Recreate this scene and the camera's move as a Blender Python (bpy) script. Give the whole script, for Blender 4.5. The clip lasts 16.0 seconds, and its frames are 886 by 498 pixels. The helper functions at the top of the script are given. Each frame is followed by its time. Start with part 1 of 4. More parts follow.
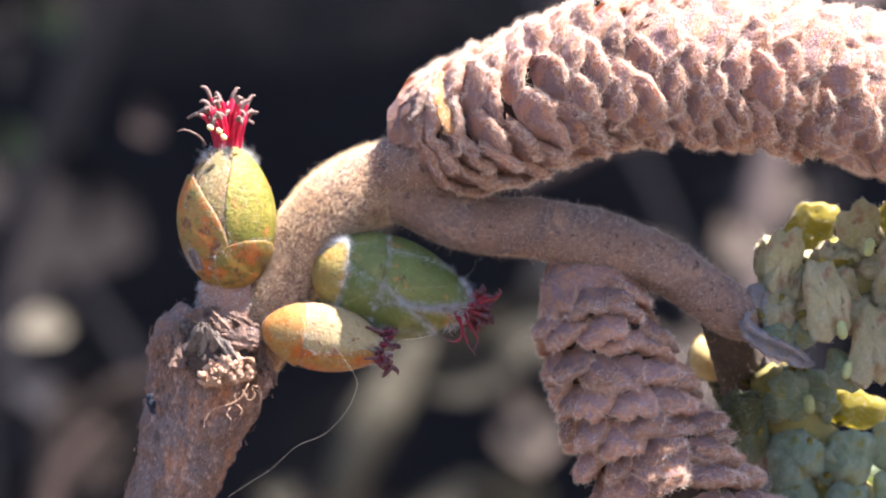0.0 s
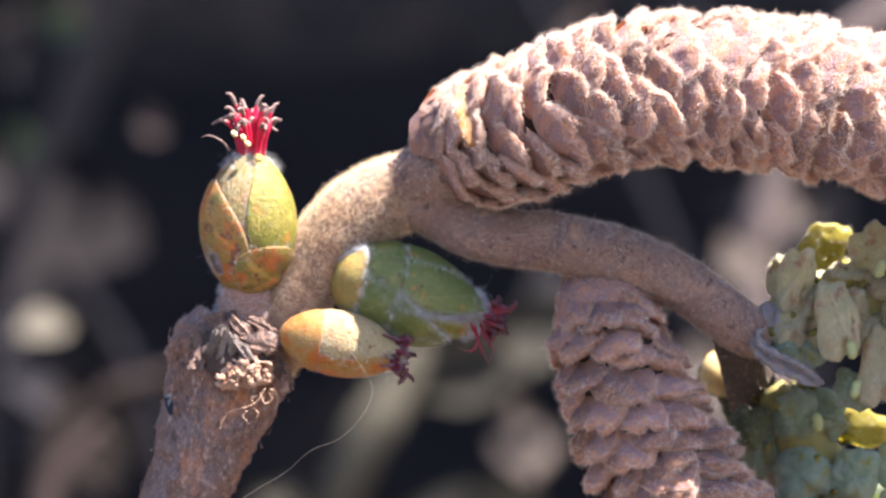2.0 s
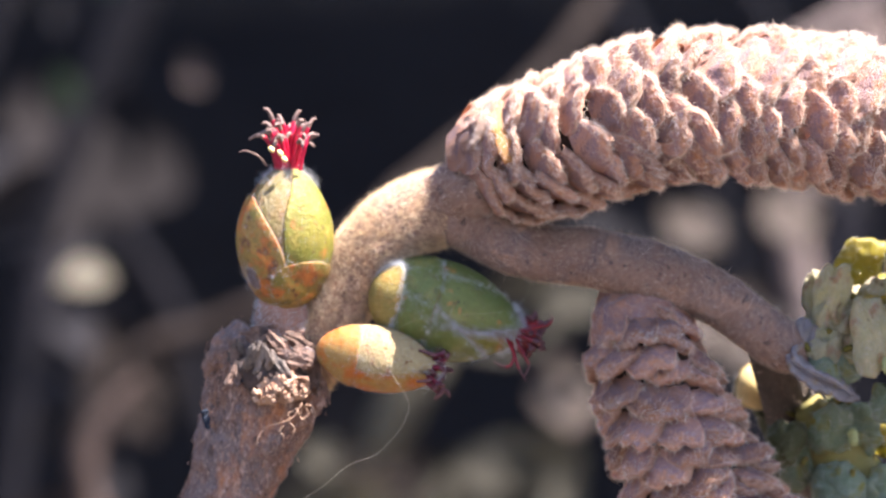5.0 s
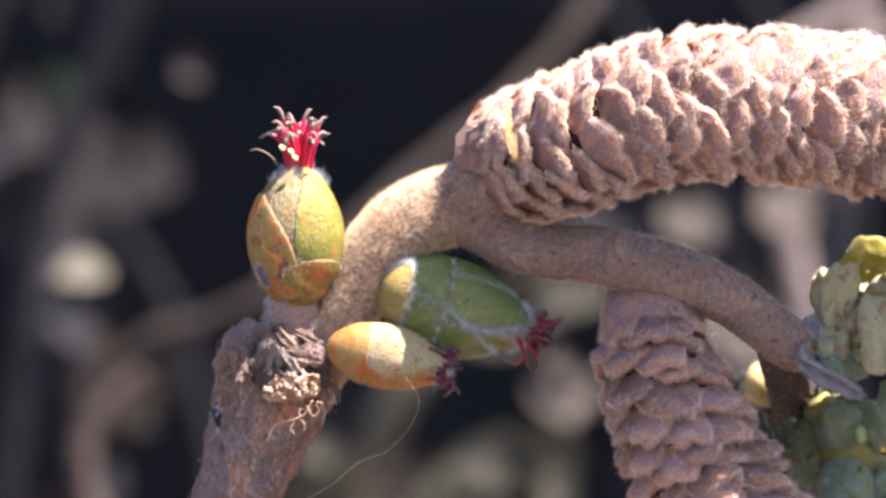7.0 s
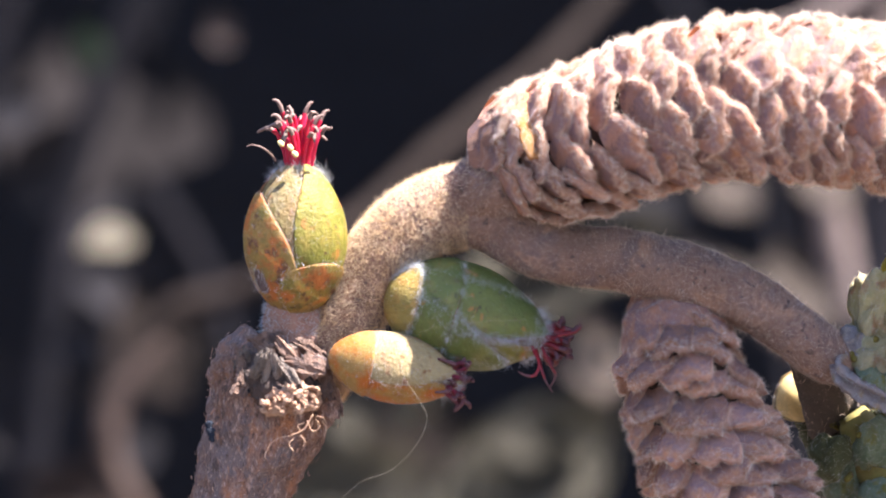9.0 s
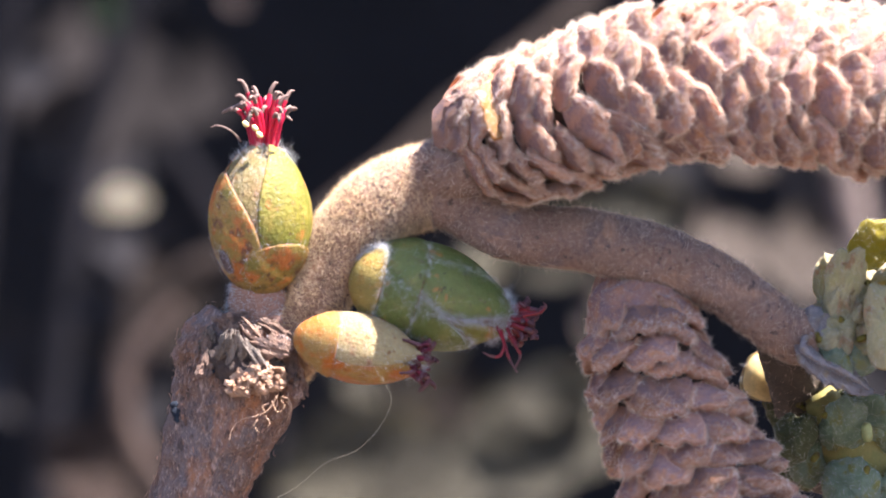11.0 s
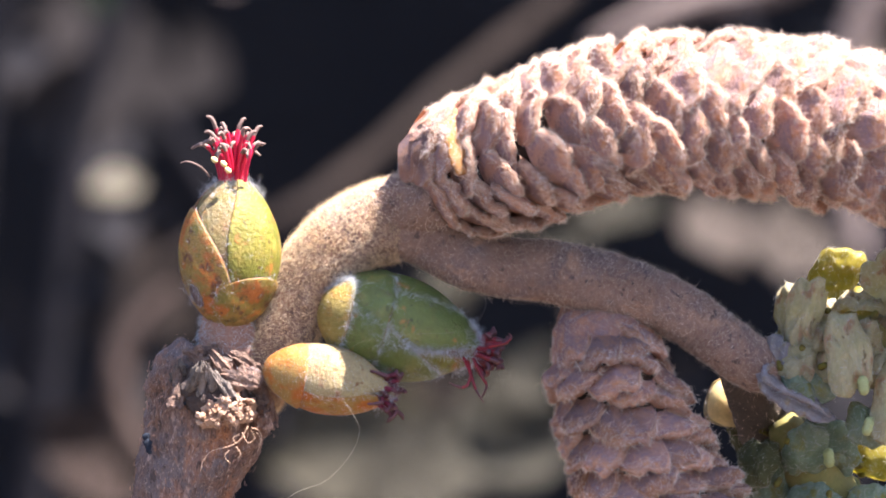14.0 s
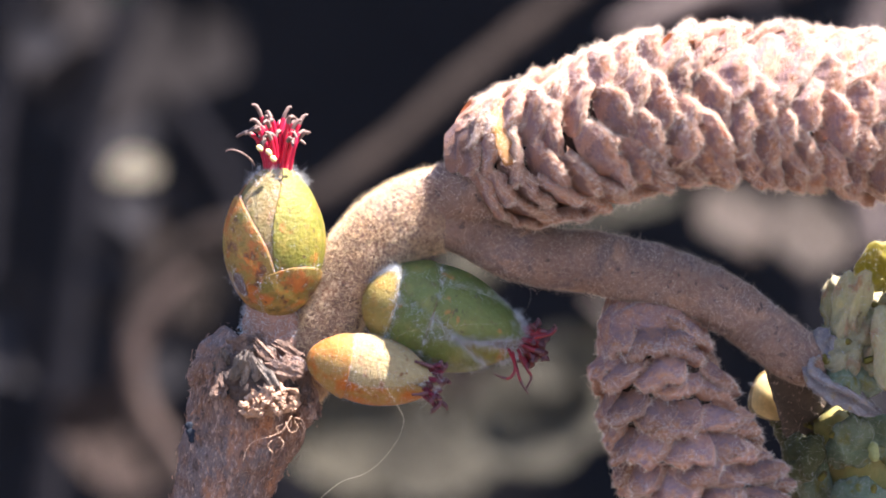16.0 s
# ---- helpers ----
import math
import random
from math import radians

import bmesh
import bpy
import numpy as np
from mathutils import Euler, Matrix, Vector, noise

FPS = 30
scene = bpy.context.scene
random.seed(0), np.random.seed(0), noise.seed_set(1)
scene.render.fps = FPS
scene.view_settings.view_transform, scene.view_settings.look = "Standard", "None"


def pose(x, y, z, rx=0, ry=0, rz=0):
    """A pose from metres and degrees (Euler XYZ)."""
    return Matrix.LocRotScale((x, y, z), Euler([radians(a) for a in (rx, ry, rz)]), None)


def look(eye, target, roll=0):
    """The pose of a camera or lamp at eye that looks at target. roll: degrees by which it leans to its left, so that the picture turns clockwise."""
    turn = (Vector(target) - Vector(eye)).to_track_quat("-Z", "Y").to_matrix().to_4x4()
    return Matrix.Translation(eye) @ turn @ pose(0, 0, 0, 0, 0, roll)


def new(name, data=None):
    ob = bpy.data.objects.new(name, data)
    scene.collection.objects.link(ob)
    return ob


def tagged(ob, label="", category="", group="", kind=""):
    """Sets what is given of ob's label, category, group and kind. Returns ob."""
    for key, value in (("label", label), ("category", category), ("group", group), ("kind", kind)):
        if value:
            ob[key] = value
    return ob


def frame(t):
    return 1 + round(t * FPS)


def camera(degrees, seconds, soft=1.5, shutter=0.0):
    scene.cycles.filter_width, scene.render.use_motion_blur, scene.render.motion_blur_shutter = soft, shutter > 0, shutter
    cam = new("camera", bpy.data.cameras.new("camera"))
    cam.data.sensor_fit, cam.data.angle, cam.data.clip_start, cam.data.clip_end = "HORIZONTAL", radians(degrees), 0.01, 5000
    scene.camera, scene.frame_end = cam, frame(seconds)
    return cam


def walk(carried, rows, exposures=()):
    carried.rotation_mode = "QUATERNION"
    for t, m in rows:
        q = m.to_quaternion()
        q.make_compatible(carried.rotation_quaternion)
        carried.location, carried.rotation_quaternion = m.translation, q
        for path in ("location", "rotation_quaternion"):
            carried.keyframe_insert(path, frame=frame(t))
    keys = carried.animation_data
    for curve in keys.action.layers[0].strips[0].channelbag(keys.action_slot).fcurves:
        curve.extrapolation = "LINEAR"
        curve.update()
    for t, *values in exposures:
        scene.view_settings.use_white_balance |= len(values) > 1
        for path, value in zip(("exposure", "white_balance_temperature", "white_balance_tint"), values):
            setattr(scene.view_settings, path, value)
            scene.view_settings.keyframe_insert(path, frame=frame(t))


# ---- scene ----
cam = camera(8.3039, 16.0, soft=1.8)
PATH = [
    (0.0, (0.00000, -0.30000, 0.00000), (0.00000, -0.00000, 0.00000), -0.000),
    (0.5, (-0.00060, -0.29648, -0.00099), (-0.00053, 0.00352, -0.00060), 0.615),
    (1.0, (0.00019, -0.29696, -0.00134), (-0.00000, 0.00304, -0.00077), 0.880),
    (1.5, (-0.00045, -0.30413, -0.00065), (-0.00048, -0.00413, -0.00005), 1.268),
    (2.0, (-0.00110, -0.30432, 0.00007), (-0.00090, -0.00432, 0.00050), 1.496),
    (2.5, (-0.00119, -0.30124, -0.00000), (-0.00130, -0.00124, 0.00016), 1.428),
    (3.0, (-0.00055, -0.30388, 0.00119), (-0.00107, -0.00388, 0.00051), 1.214),
    (3.5, (-0.00035, -0.30336, 0.00192), (-0.00156, -0.00337, 0.00050), 1.157),
    (4.0, (-0.00038, -0.30376, 0.00281), (-0.00203, -0.00377, 0.00062), 1.228),
    (4.5, (0.00012, -0.30482, 0.00379), (-0.00184, -0.00484, 0.00098), 1.422),
    (5.0, (-0.00083, -0.30484, 0.00454), (-0.00271, -0.00487, 0.00131), 1.582),
    (7.5, (-0.00179, -0.30652, 0.00478), (-0.00304, -0.00655, 0.00110), 1.561),
    (8.0, (-0.00024, -0.29951, 0.00437), (-0.00244, 0.00045, 0.00030), 1.322),
    (8.5, (-0.00046, -0.28552, 0.00597), (-0.00327, 0.01443, 0.00101), 1.638),
    (11.0, (0.00265, -0.28498, 0.00811), (-0.00227, 0.01487, 0.00006), 1.729),
    (11.5, (0.00536, -0.29004, 0.00984), (-0.00016, 0.00979, 0.00124), 1.509),
    (12.0, (0.00559, -0.28880, 0.01039), (0.00019, 0.01102, 0.00163), 1.426),
    (12.5, (0.00462, -0.28930, 0.01076), (-0.00047, 0.01052, 0.00170), 1.336),
    (13.0, (0.00460, -0.28963, 0.01065), (-0.00032, 0.01018, 0.00129), 1.199),
    (13.5, (0.00470, -0.29014, 0.01085), (-0.00028, 0.00967, 0.00136), 1.191),
    (14.0, (0.00426, -0.28941, 0.01159), (-0.00064, 0.01038, 0.00171), 1.303),
    (14.5, (0.00221, -0.29045, 0.01118), (-0.00235, 0.00935, 0.00116), 1.360),
    (15.0, (0.00192, -0.28911, 0.01032), (-0.00300, 0.01067, 0.00016), 1.402),
    (15.5, (0.00232, -0.28871, 0.01124), (-0.00261, 0.01106, 0.00081), 1.615),
    (16.0, (0.00244, -0.28827, 0.01171), (-0.00282, 0.01150, 0.00113), 1.731),
]
walk(cam, [(t, look(eye, target, roll)) for t, eye, target, roll in PATH], exposures=[(0.0, 3.07, 6080, 17), (16.0, 3.07, 6080, 17)])
# a close-up lens: thin zone of sharpness, soft distance
cam.data.dof.use_dof = True
cam.data.dof.focus_distance = 0.2935
cam.data.dof.aperture_fstop = 92.0

# ---- light: clear late-winter sun, high and to the right ----
SUN = Vector((0.44, -0.18, 1.0)).normalized()
world = bpy.data.worlds.new("sky")
scene.world = world
world.use_nodes = True
wn = world.node_tree
sky = wn.nodes.new("ShaderNodeTexSky")
sky.sky_type = "NISHITA"
sky.sun_disc = False
sky.sun_elevation = math.asin(SUN.z)
sky.sun_rotation = math.atan2(SUN.x, SUN.y)
wn.nodes["Background"].inputs["Strength"].default_value = 0.060
wn.links.new(sky.outputs["Color"], wn.nodes["Background"].inputs["Color"])
sun = new("sun", bpy.data.lights.new("sun", "SUN"))
sun.data.energy = 5.0
sun.data.angle = radians(0.53)
sun.data.color = (1.0, 0.91, 0.78)
sun.matrix_world = look(SUN * 5, (0, 0, 0))

# ---- materials ----
U = 1 / 36000  # the drawing unit of the twig: 36 to the millimetre
MM = 0.001


def mix_color(nt, fac, a, b, blend="MIX"):
    n = nt.nodes.new("ShaderNodeMix")
    n.data_type, n.blend_type = "RGBA", blend
    for socket, v in ((n.inputs[0], fac), (n.inputs[6], a), (n.inputs[7], b)):
        if isinstance(v, bpy.types.NodeSocket):
            nt.links.new(v, socket)
        elif isinstance(v, (int, float)):
            socket.default_value = v
        else:
            socket.default_value = (*v, 1)
    return n.outputs[2]


def noise_fac(nt, scale, lo, hi, detail=4.0, rough=0.6, stretch=None):
    tc = nt.nodes.new("ShaderNodeTexCoord")
    vec = tc.outputs["Object"]
    if stretch:
        mp = nt.nodes.new("ShaderNodeMapping")
        mp.inputs["Scale"].default_value = stretch
        nt.links.new(vec, mp.inputs["Vector"])
        vec = mp.outputs["Vector"]
    n = nt.nodes.new("ShaderNodeTexNoise")
    n.inputs["Scale"].default_value, n.inputs["Detail"].default_value, n.inputs["Roughness"].default_value = scale, detail, rough
    nt.links.new(vec, n.inputs["Vector"])
    r = nt.nodes.new("ShaderNodeMapRange")
    r.inputs["From Min"].default_value, r.inputs["From Max"].default_value = lo, hi
    nt.links.new(n.outputs["Fac"], r.inputs["Value"])
    return r.outputs["Result"]


def material(name, a, b, scale, rough=0.7, spots=None, spot_scale=0, spot_at=0.62, bump=0.0, bump_scale=0, vary=0.0, thin=0.0, thin_color=None, sheen=0.0, sss=0.0, stretch=None, island=False, spec=0.4, specks=None, blotches=()):
    """Two tones by a broad noise, optional spots, fine relief, piece-to-piece variation, and light let through."""
    m = bpy.data.materials.new(name)
    m.use_nodes = True
    nt = m.node_tree
    p = nt.nodes["Principled BSDF"]
    col = mix_color(nt, noise_fac(nt, scale, 0.35, 0.65, stretch=stretch), a, b)
    if spots:
        col = mix_color(nt, noise_fac(nt, spot_scale, spot_at, spot_at + 0.07, 3), col, spots)
    for tone, size, low, high, strength in blotches:
        amount = nt.nodes.new("ShaderNodeMath")
        amount.operation, amount.use_clamp = "MULTIPLY", True
        amount.inputs[1].default_value = strength
        nt.links.new(noise_fac(nt, size, low, high, 5, 0.65, stretch), amount.inputs[0])
        col = mix_color(nt, amount.outputs[0], col, tone)
    if specks:
        col = mix_color(nt, noise_fac(nt, 3200, 0.64, 0.70, 2), col, specks)
        col = mix_color(nt, noise_fac(nt, 1500, 0.55, 0.75, 4), col, mix_color(nt, 0.5, col, specks))
    col = mix_color(nt, noise_fac(nt, scale * 9, 0.25, 0.75, 3), mix_color(nt, 1.0, col, (0.72, 0.72, 0.74), "MULTIPLY"), col)
    if vary:
        if island:
            info = nt.nodes.new("ShaderNodeNewGeometry").outputs["Random Per Island"]
        else:
            info = nt.nodes.new("ShaderNodeObjectInfo").outputs["Random"]
        hsv = nt.nodes.new("ShaderNodeHueSaturation")
        r = nt.nodes.new("ShaderNodeMapRange")
        r.inputs["To Min"].default_value, r.inputs["To Max"].default_value = 1 - vary, 1 + vary
        nt.links.new(info, r.inputs["Value"])
        nt.links.new(r.outputs["Result"], hsv.inputs["Value"])
        nt.links.new(col, hsv.inputs["Color"])
        col = hsv.outputs["Color"]
    nt.links.new(col, p.inputs["Base Color"])
    p.inputs["Roughness"].default_value = rough
    p.inputs["Specular IOR Level"].default_value = spec
    if sheen:
        p.inputs["Sheen Weight"].default_value = sheen
        p.inputs["Sheen Roughness"].default_value = 0.4
    if sss:
        p.inputs["Subsurface Weight"].default_value = sss
        p.inputs["Subsurface Scale"].default_value = 0.001
        p.inputs["Subsurface Radius"].default_value = (0.9, 0.6, 0.3)
    if bump:
        bn = nt.nodes.new("ShaderNodeBump")
        bn.inputs["Distance"].default_value = bump
        nt.links.new(noise_fac(nt, bump_scale, 0.2, 0.8, 5, 0.65, stretch), bn.inputs["Height"])
        nt.links.new(bn.outputs["Normal"], p.inputs["Normal"])
    if thin:
        tr = nt.nodes.new("ShaderNodeBsdfTranslucent")
        if thin_color:
            nt.links.new(mix_color(nt, 1.0, col, thin_color, "MULTIPLY"), tr.inputs["Color"])
        else:
            nt.links.new(col, tr.inputs["Color"])
        mx = nt.nodes.new("ShaderNodeMixShader")
        mx.inputs[0].default_value = thin
        nt.links.new(p.outputs[0], mx.inputs[1])
        nt.links.new(tr.outputs[0], mx.inputs[2])
        nt.links.new(mx.outputs[0], nt.nodes["Material Output"].inputs["Surface"])
    return m


M_CATKIN = material("catkin_scale", (0.50, 0.245, 0.155), (0.37, 0.215, 0.185), 700, 0.85, (0.28, 0.15, 0.125), 1800, 0.60, 2.4e-4, 5500, 0.35, thin=0.2, thin_color=(1.0, 0.55, 0.26), blotches=[((0.26, 0.18, 0.215), 450, 0.49, 0.60, 0.75), ((0.64, 0.29, 0.11), 420, 0.56, 0.68, 0.7)])
M_CATKIN_RIM = material("catkin_scale_edge", (0.66, 0.38, 0.26), (0.54, 0.34, 0.28), 1400, 0.8, (0.36, 0.19, 0.13), 2600, 0.58, 2.0e-4, 6000, 0.28, thin=0.45, thin_color=(1.0, 0.6, 0.3))
# near-black, so the shade between the scales is in the core's colour
M_CATKIN_CORE = material("catkin_core_gap_shade", (0.022, 0.014, 0.012), (0.04, 0.025, 0.02), 1500, 0.9, spec=0.1)
M_CATKIN_FUZZ = material("catkin_fuzz", (0.92, 0.70, 0.52), (0.94, 0.82, 0.71), 900, 0.8, vary=0.2, thin=0.45, island=True)
M_CATKIN_DOWN = material("catkin_down", (0.84, 0.54, 0.39), (0.85, 0.70, 0.63), 900, 0.8, vary=0.3, thin=0.3, island=True)
M_SHOOT = material("downy_shoot", (0.17, 0.10, 0.075), (0.28, 0.17, 0.125), 500, 0.9, (0.08, 0.05, 0.042), 2200, 0.60, 1.4e-4, 5000, blotches=[((0.14, 0.10, 0.10), 350, 0.48, 0.62, 0.75), ((0.44, 0.25, 0.16), 600, 0.57, 0.70, 0.7)])
M_SHOOT_FUZZ = material("shoot_fuzz", (0.43, 0.325, 0.25), (0.68, 0.55, 0.45), 700, 0.6, vary=0.45, thin=0.4, island=True)
M_BARK = material("old_bark", (0.26, 0.135, 0.085), (0.145, 0.08, 0.06), 900, 0.9, (0.07, 0.042, 0.036), 2600, 0.62, 2.6e-4, 3000, stretch=(1.8, 1.8, 0.7), blotches=[((0.18, 0.135, 0.13), 200, 0.46, 0.58, 0.85), ((0.42, 0.17, 0.075), 230, 0.54, 0.66, 0.8), ((0.48, 0.31, 0.24), 1400, 0.57, 0.66, 0.8), ((0.56, 0.39, 0.32), 4500, 0.56, 0.66, 0.7), ((0.06, 0.04, 0.036), 3400, 0.56, 0.65, 0.8), ((0.05, 0.03, 0.026), 700, 0.60, 0.66, 0.85)])
M_BARK_DARK = material("torn_bark", (0.14, 0.08, 0.058), (0.23, 0.15, 0.115), 1100, 0.95, bump=2e-4, bump_scale=5000, vary=0.45, blotches=[((0.045, 0.03, 0.03), 1600, 0.51, 0.61, 0.85)])
M_BARK_GREY = material("grey_torn_wood", (0.19, 0.155, 0.135), (0.28, 0.215, 0.175), 1200, 0.95, bump=2e-4, bump_scale=5000, vary=0.45, stretch=(2.5, 2.5, 0.5), blotches=[((0.06, 0.05, 0.05), 1600, 0.52, 0.62, 0.85)])
# dark tone that paints the shaded hollow of the stub
M_HOLLOW_SHADE = material("hollow_shade", (0.04, 0.028, 0.025), (0.09, 0.06, 0.05), 900, 0.95, bump=2e-4, bump_scale=4000)
M_BARK_PALE = material("pale_torn_wood", (0.46, 0.31, 0.22), (0.35, 0.20, 0.125), 1600, 0.9, (0.24, 0.11, 0.06), 2200, 0.57, 1.5e-4, 5000, 0.35)
M_BLUE = material("blue_grey_lichen", (0.014, 0.018, 0.028), (0.032, 0.037, 0.05), 2500, 0.95, bump=1e-4, bump_scale=6000, spec=0.1)
M_WHITE_HAIR = material("white_hair", (0.56, 0.57, 0.59), (0.48, 0.50, 0.56), 800, 0.5, vary=0.1, thin=0.4, island=True)
M_BUD_GREEN = material("green_bud_scale", (0.135, 0.145, 0.018), (0.20, 0.17, 0.026), 500, 0.5, bump=6e-5, bump_scale=4500, thin=0.22, sss=0.1, specks=(0.12, 0.08, 0.03), spec=0.3, blotches=[((0.31, 0.23, 0.05), 900, 0.50, 0.62, 0.7), ((0.34, 0.13, 0.03), 1200, 0.57, 0.64, 0.8), ((0.09, 0.05, 0.025), 2400, 0.62, 0.67, 0.8)])
M_BUD_OCHRE = material("ochre_bud_scale", (0.33, 0.195, 0.05), (0.21, 0.15, 0.036), 500, 0.5, bump=8e-5, bump_scale=4000, thin=0.15, sss=0.1, specks=(0.10, 0.05, 0.02), spec=0.3, blotches=[((0.42, 0.12, 0.026), 900, 0.48, 0.57, 0.85), ((0.11, 0.04, 0.026), 1300, 0.55, 0.62, 0.9), ((0.14, 0.14, 0.03), 800, 0.54, 0.64, 0.7), ((0.40, 0.29, 0.14), 2600, 0.60, 0.68, 0.6)])
M_BUD_PALE = material("pale_bud_scale", (0.15, 0.14, 0.045), (0.20, 0.135, 0.055), 700, 0.6, bump=6e-5, bump_scale=5000, thin=0.12, sss=0.1, specks=(0.09, 0.055, 0.035), spec=0.25, blotches=[((0.22, 0.19, 0.12), 1200, 0.50, 0.62, 0.6), ((0.24, 0.09, 0.05), 900, 0.56, 0.66, 0.8)])
M_BUD_DEEP = material("deep_green_bud_scale", (0.088, 0.116, 0.028), (0.13, 0.148, 0.037), 420, 0.48, bump=5e-5, bump_scale=5000, thin=0.15, sss=0.1, specks=(0.10, 0.085, 0.03), spec=0.3, blotches=[((0.21, 0.19, 0.055), 800, 0.54, 0.66, 0.7), ((0.36, 0.15, 0.04), 1000, 0.62, 0.68, 0.8), ((0.05, 0.05, 0.02), 2400, 0.62, 0.67, 0.8)])
M_BUD_CREAM = material("cream_bud_scale", (0.35, 0.28, 0.145), (0.29, 0.205, 0.10), 500, 0.65, bump=6e-5, bump_scale=5500, thin=0.18, sss=0.1, specks=(0.22, 0.12, 0.055), spec=0.2, blotches=[((0.28, 0.10, 0.075), 1000, 0.55, 0.64, 0.75)])
M_BUD_ORANGE = material("orange_bud_scale", (0.33, 0.19, 0.05), (0.29, 0.185, 0.06), 500, 0.6, bump=4e-5, bump_scale=6000, thin=0.2, sss=0.1, specks=(0.26, 0.10, 0.02), spec=0.25, blotches=[((0.40, 0.105, 0.008), 520, 0.47, 0.60, 0.9)])
# tan lightened to paint the sunlit patch of the green bud
M_BUD_SUN_TAN = material("sunlit_tan_bud_scale", (0.27, 0.195, 0.06), (0.20, 0.16, 0.045), 500, 0.6, bump=6e-5, bump_scale=4500, thin=0.12, sss=0.1, specks=(0.12, 0.08, 0.03), spec=0.2, blotches=[((0.34, 0.19, 0.05), 900, 0.54, 0.64, 0.7)])
M_BUD_EDGE = material("brown_scale_edge", (0.12, 0.045, 0.02), (0.19, 0.085, 0.04), 1500, 0.8)
M_BUD_SPOT = material("dark_bud_spot", (0.05, 0.03, 0.03), (0.12, 0.08, 0.07), 1500, 0.8, bump=5e-5, bump_scale=6000)
M_STIGMA = material("red_stigma", (0.62, 0.015, 0.05), (0.50, 0.012, 0.06), 900, 0.4, thin=0.3, vary=0.25)
M_STIGMA_DARK = material("dark_red_stigma", (0.23, 0.006, 0.013), (0.11, 0.004, 0.010), 900, 0.45, thin=0.1, vary=0.35)
M_STIGMA_PURPLE = material("purple_stigma", (0.13, 0.006, 0.022), (0.06, 0.005, 0.014), 900, 0.5, thin=0.08, vary=0.3)
M_STIGMA_TIP = material("dry_stigma_tip", (0.10, 0.058, 0.052), (0.18, 0.12, 0.10), 1600, 0.7)
M_STIGMA_TIP_DARK = material("dark_stigma_tip", (0.06, 0.02, 0.025), (0.10, 0.03, 0.035), 1600, 0.6)
M_POLLEN = material("pollen_grain", (0.75, 0.62, 0.28), (0.72, 0.55, 0.22), 3000, 0.6)
M_OPEN = material("pale_open_scale", (0.52, 0.48, 0.28), (0.58, 0.49, 0.35), 700, 0.85, (0.46, 0.27, 0.17), 1300, 0.58, 2.0e-4, 4500, 0.2, thin=0.42, thin_color=(1.0, 0.95, 0.4), blotches=[((0.36, 0.36, 0.21), 600, 0.50, 0.62, 0.6), ((0.55, 0.30, 0.20), 900, 0.57, 0.66, 0.7), ((0.16, 0.11, 0.05), 2200, 0.62, 0.67, 0.8)])
M_OPEN_YELLOW = material("yellow_open_scale", (0.28, 0.245, 0.028), (0.33, 0.26, 0.04), 600, 0.4, (0.22, 0.19, 0.03), 900, 0.58, 0.5e-4, 3000, 0.1, thin=0.5, thin_color=(1.0, 0.9, 0.18), blotches=[((0.20, 0.20, 0.05), 500, 0.50, 0.64, 0.7)])
M_OPEN_TEAL = material("grey_green_open_scale", (0.19, 0.24, 0.155), (0.28, 0.32, 0.25), 700, 0.8, (0.22, 0.21, 0.07), 1500, 0.60, 1.0e-4, 4500, 0.25, thin=0.42, thin_color=(0.9, 1.0, 0.4), blotches=[((0.26, 0.23, 0.05), 800, 0.54, 0.66, 0.8)])
# olive darkened to carry the shade behind the lower catkin
M_OPEN_SHADE = material("shade_olive_open_scale", (0.06, 0.065, 0.028), (0.09, 0.09, 0.04), 400, 0.85, bump=1e-4, bump_scale=4500, vary=0.2, thin=0.3, thin_color=(1.0, 1.0, 0.4))
M_ANTHER = material("ochre_anther", (0.20, 0.16, 0.02), (0.15, 0.12, 0.02), 1200, 0.7, (0.08, 0.05, 0.02), 1500, 0.58, 4e-5, 7000, 0.25, thin=0.3)
M_OPEN_CORE = material("olive_axis", (0.13, 0.12, 0.03), (0.18, 0.14, 0.04), 900, 0.8)
M_BRACT = material("grey_bract", (0.24, 0.20, 0.18), (0.17, 0.14, 0.135), 900, 0.85, (0.28, 0.16, 0.10), 1200, 0.58, 1e-4, 6000, thin=0.15)
M_THREAD = material("silk_thread", (0.36, 0.33, 0.27), (0.30, 0.27, 0.22), 300, 0.35, thin=0.3)
# shade of the dark distance put into the soil colour
M_SOIL = material("bank_shade_soil", (0.008, 0.009, 0.012), (0.0165, 0.0155, 0.0175), 1.6, 1.0, (0.030, 0.026, 0.025), 7, 0.57, 0.01, 60, spec=0.05)
# ground out of view, kept pale to bounce fill onto the twig
M_LITTER = material("unseen_bounce_litter", (0.135, 0.102, 0.078), (0.10, 0.077, 0.06), 12, 0.9, (0.06, 0.05, 0.038), 50, 0.58, 0.01, 80)
M_STEM = material("dry_stem", (0.0205, 0.015, 0.0127), (0.014, 0.0106, 0.0094), 60, 0.95, bump=4e-4, bump_scale=400, vary=0.2, spec=0.1)
M_STEM_BOW = material("buff_dry_stem", (0.062, 0.044, 0.037), (0.044, 0.032, 0.028), 60, 0.95, bump=4e-4, bump_scale=400, spec=0.1)
M_STEM_PALE = material("pale_dry_stem", (0.13, 0.10, 0.09), (0.10, 0.08, 0.075), 60, 0.9, bump=4e-4, bump_scale=400, vary=0.2, spec=0.1)
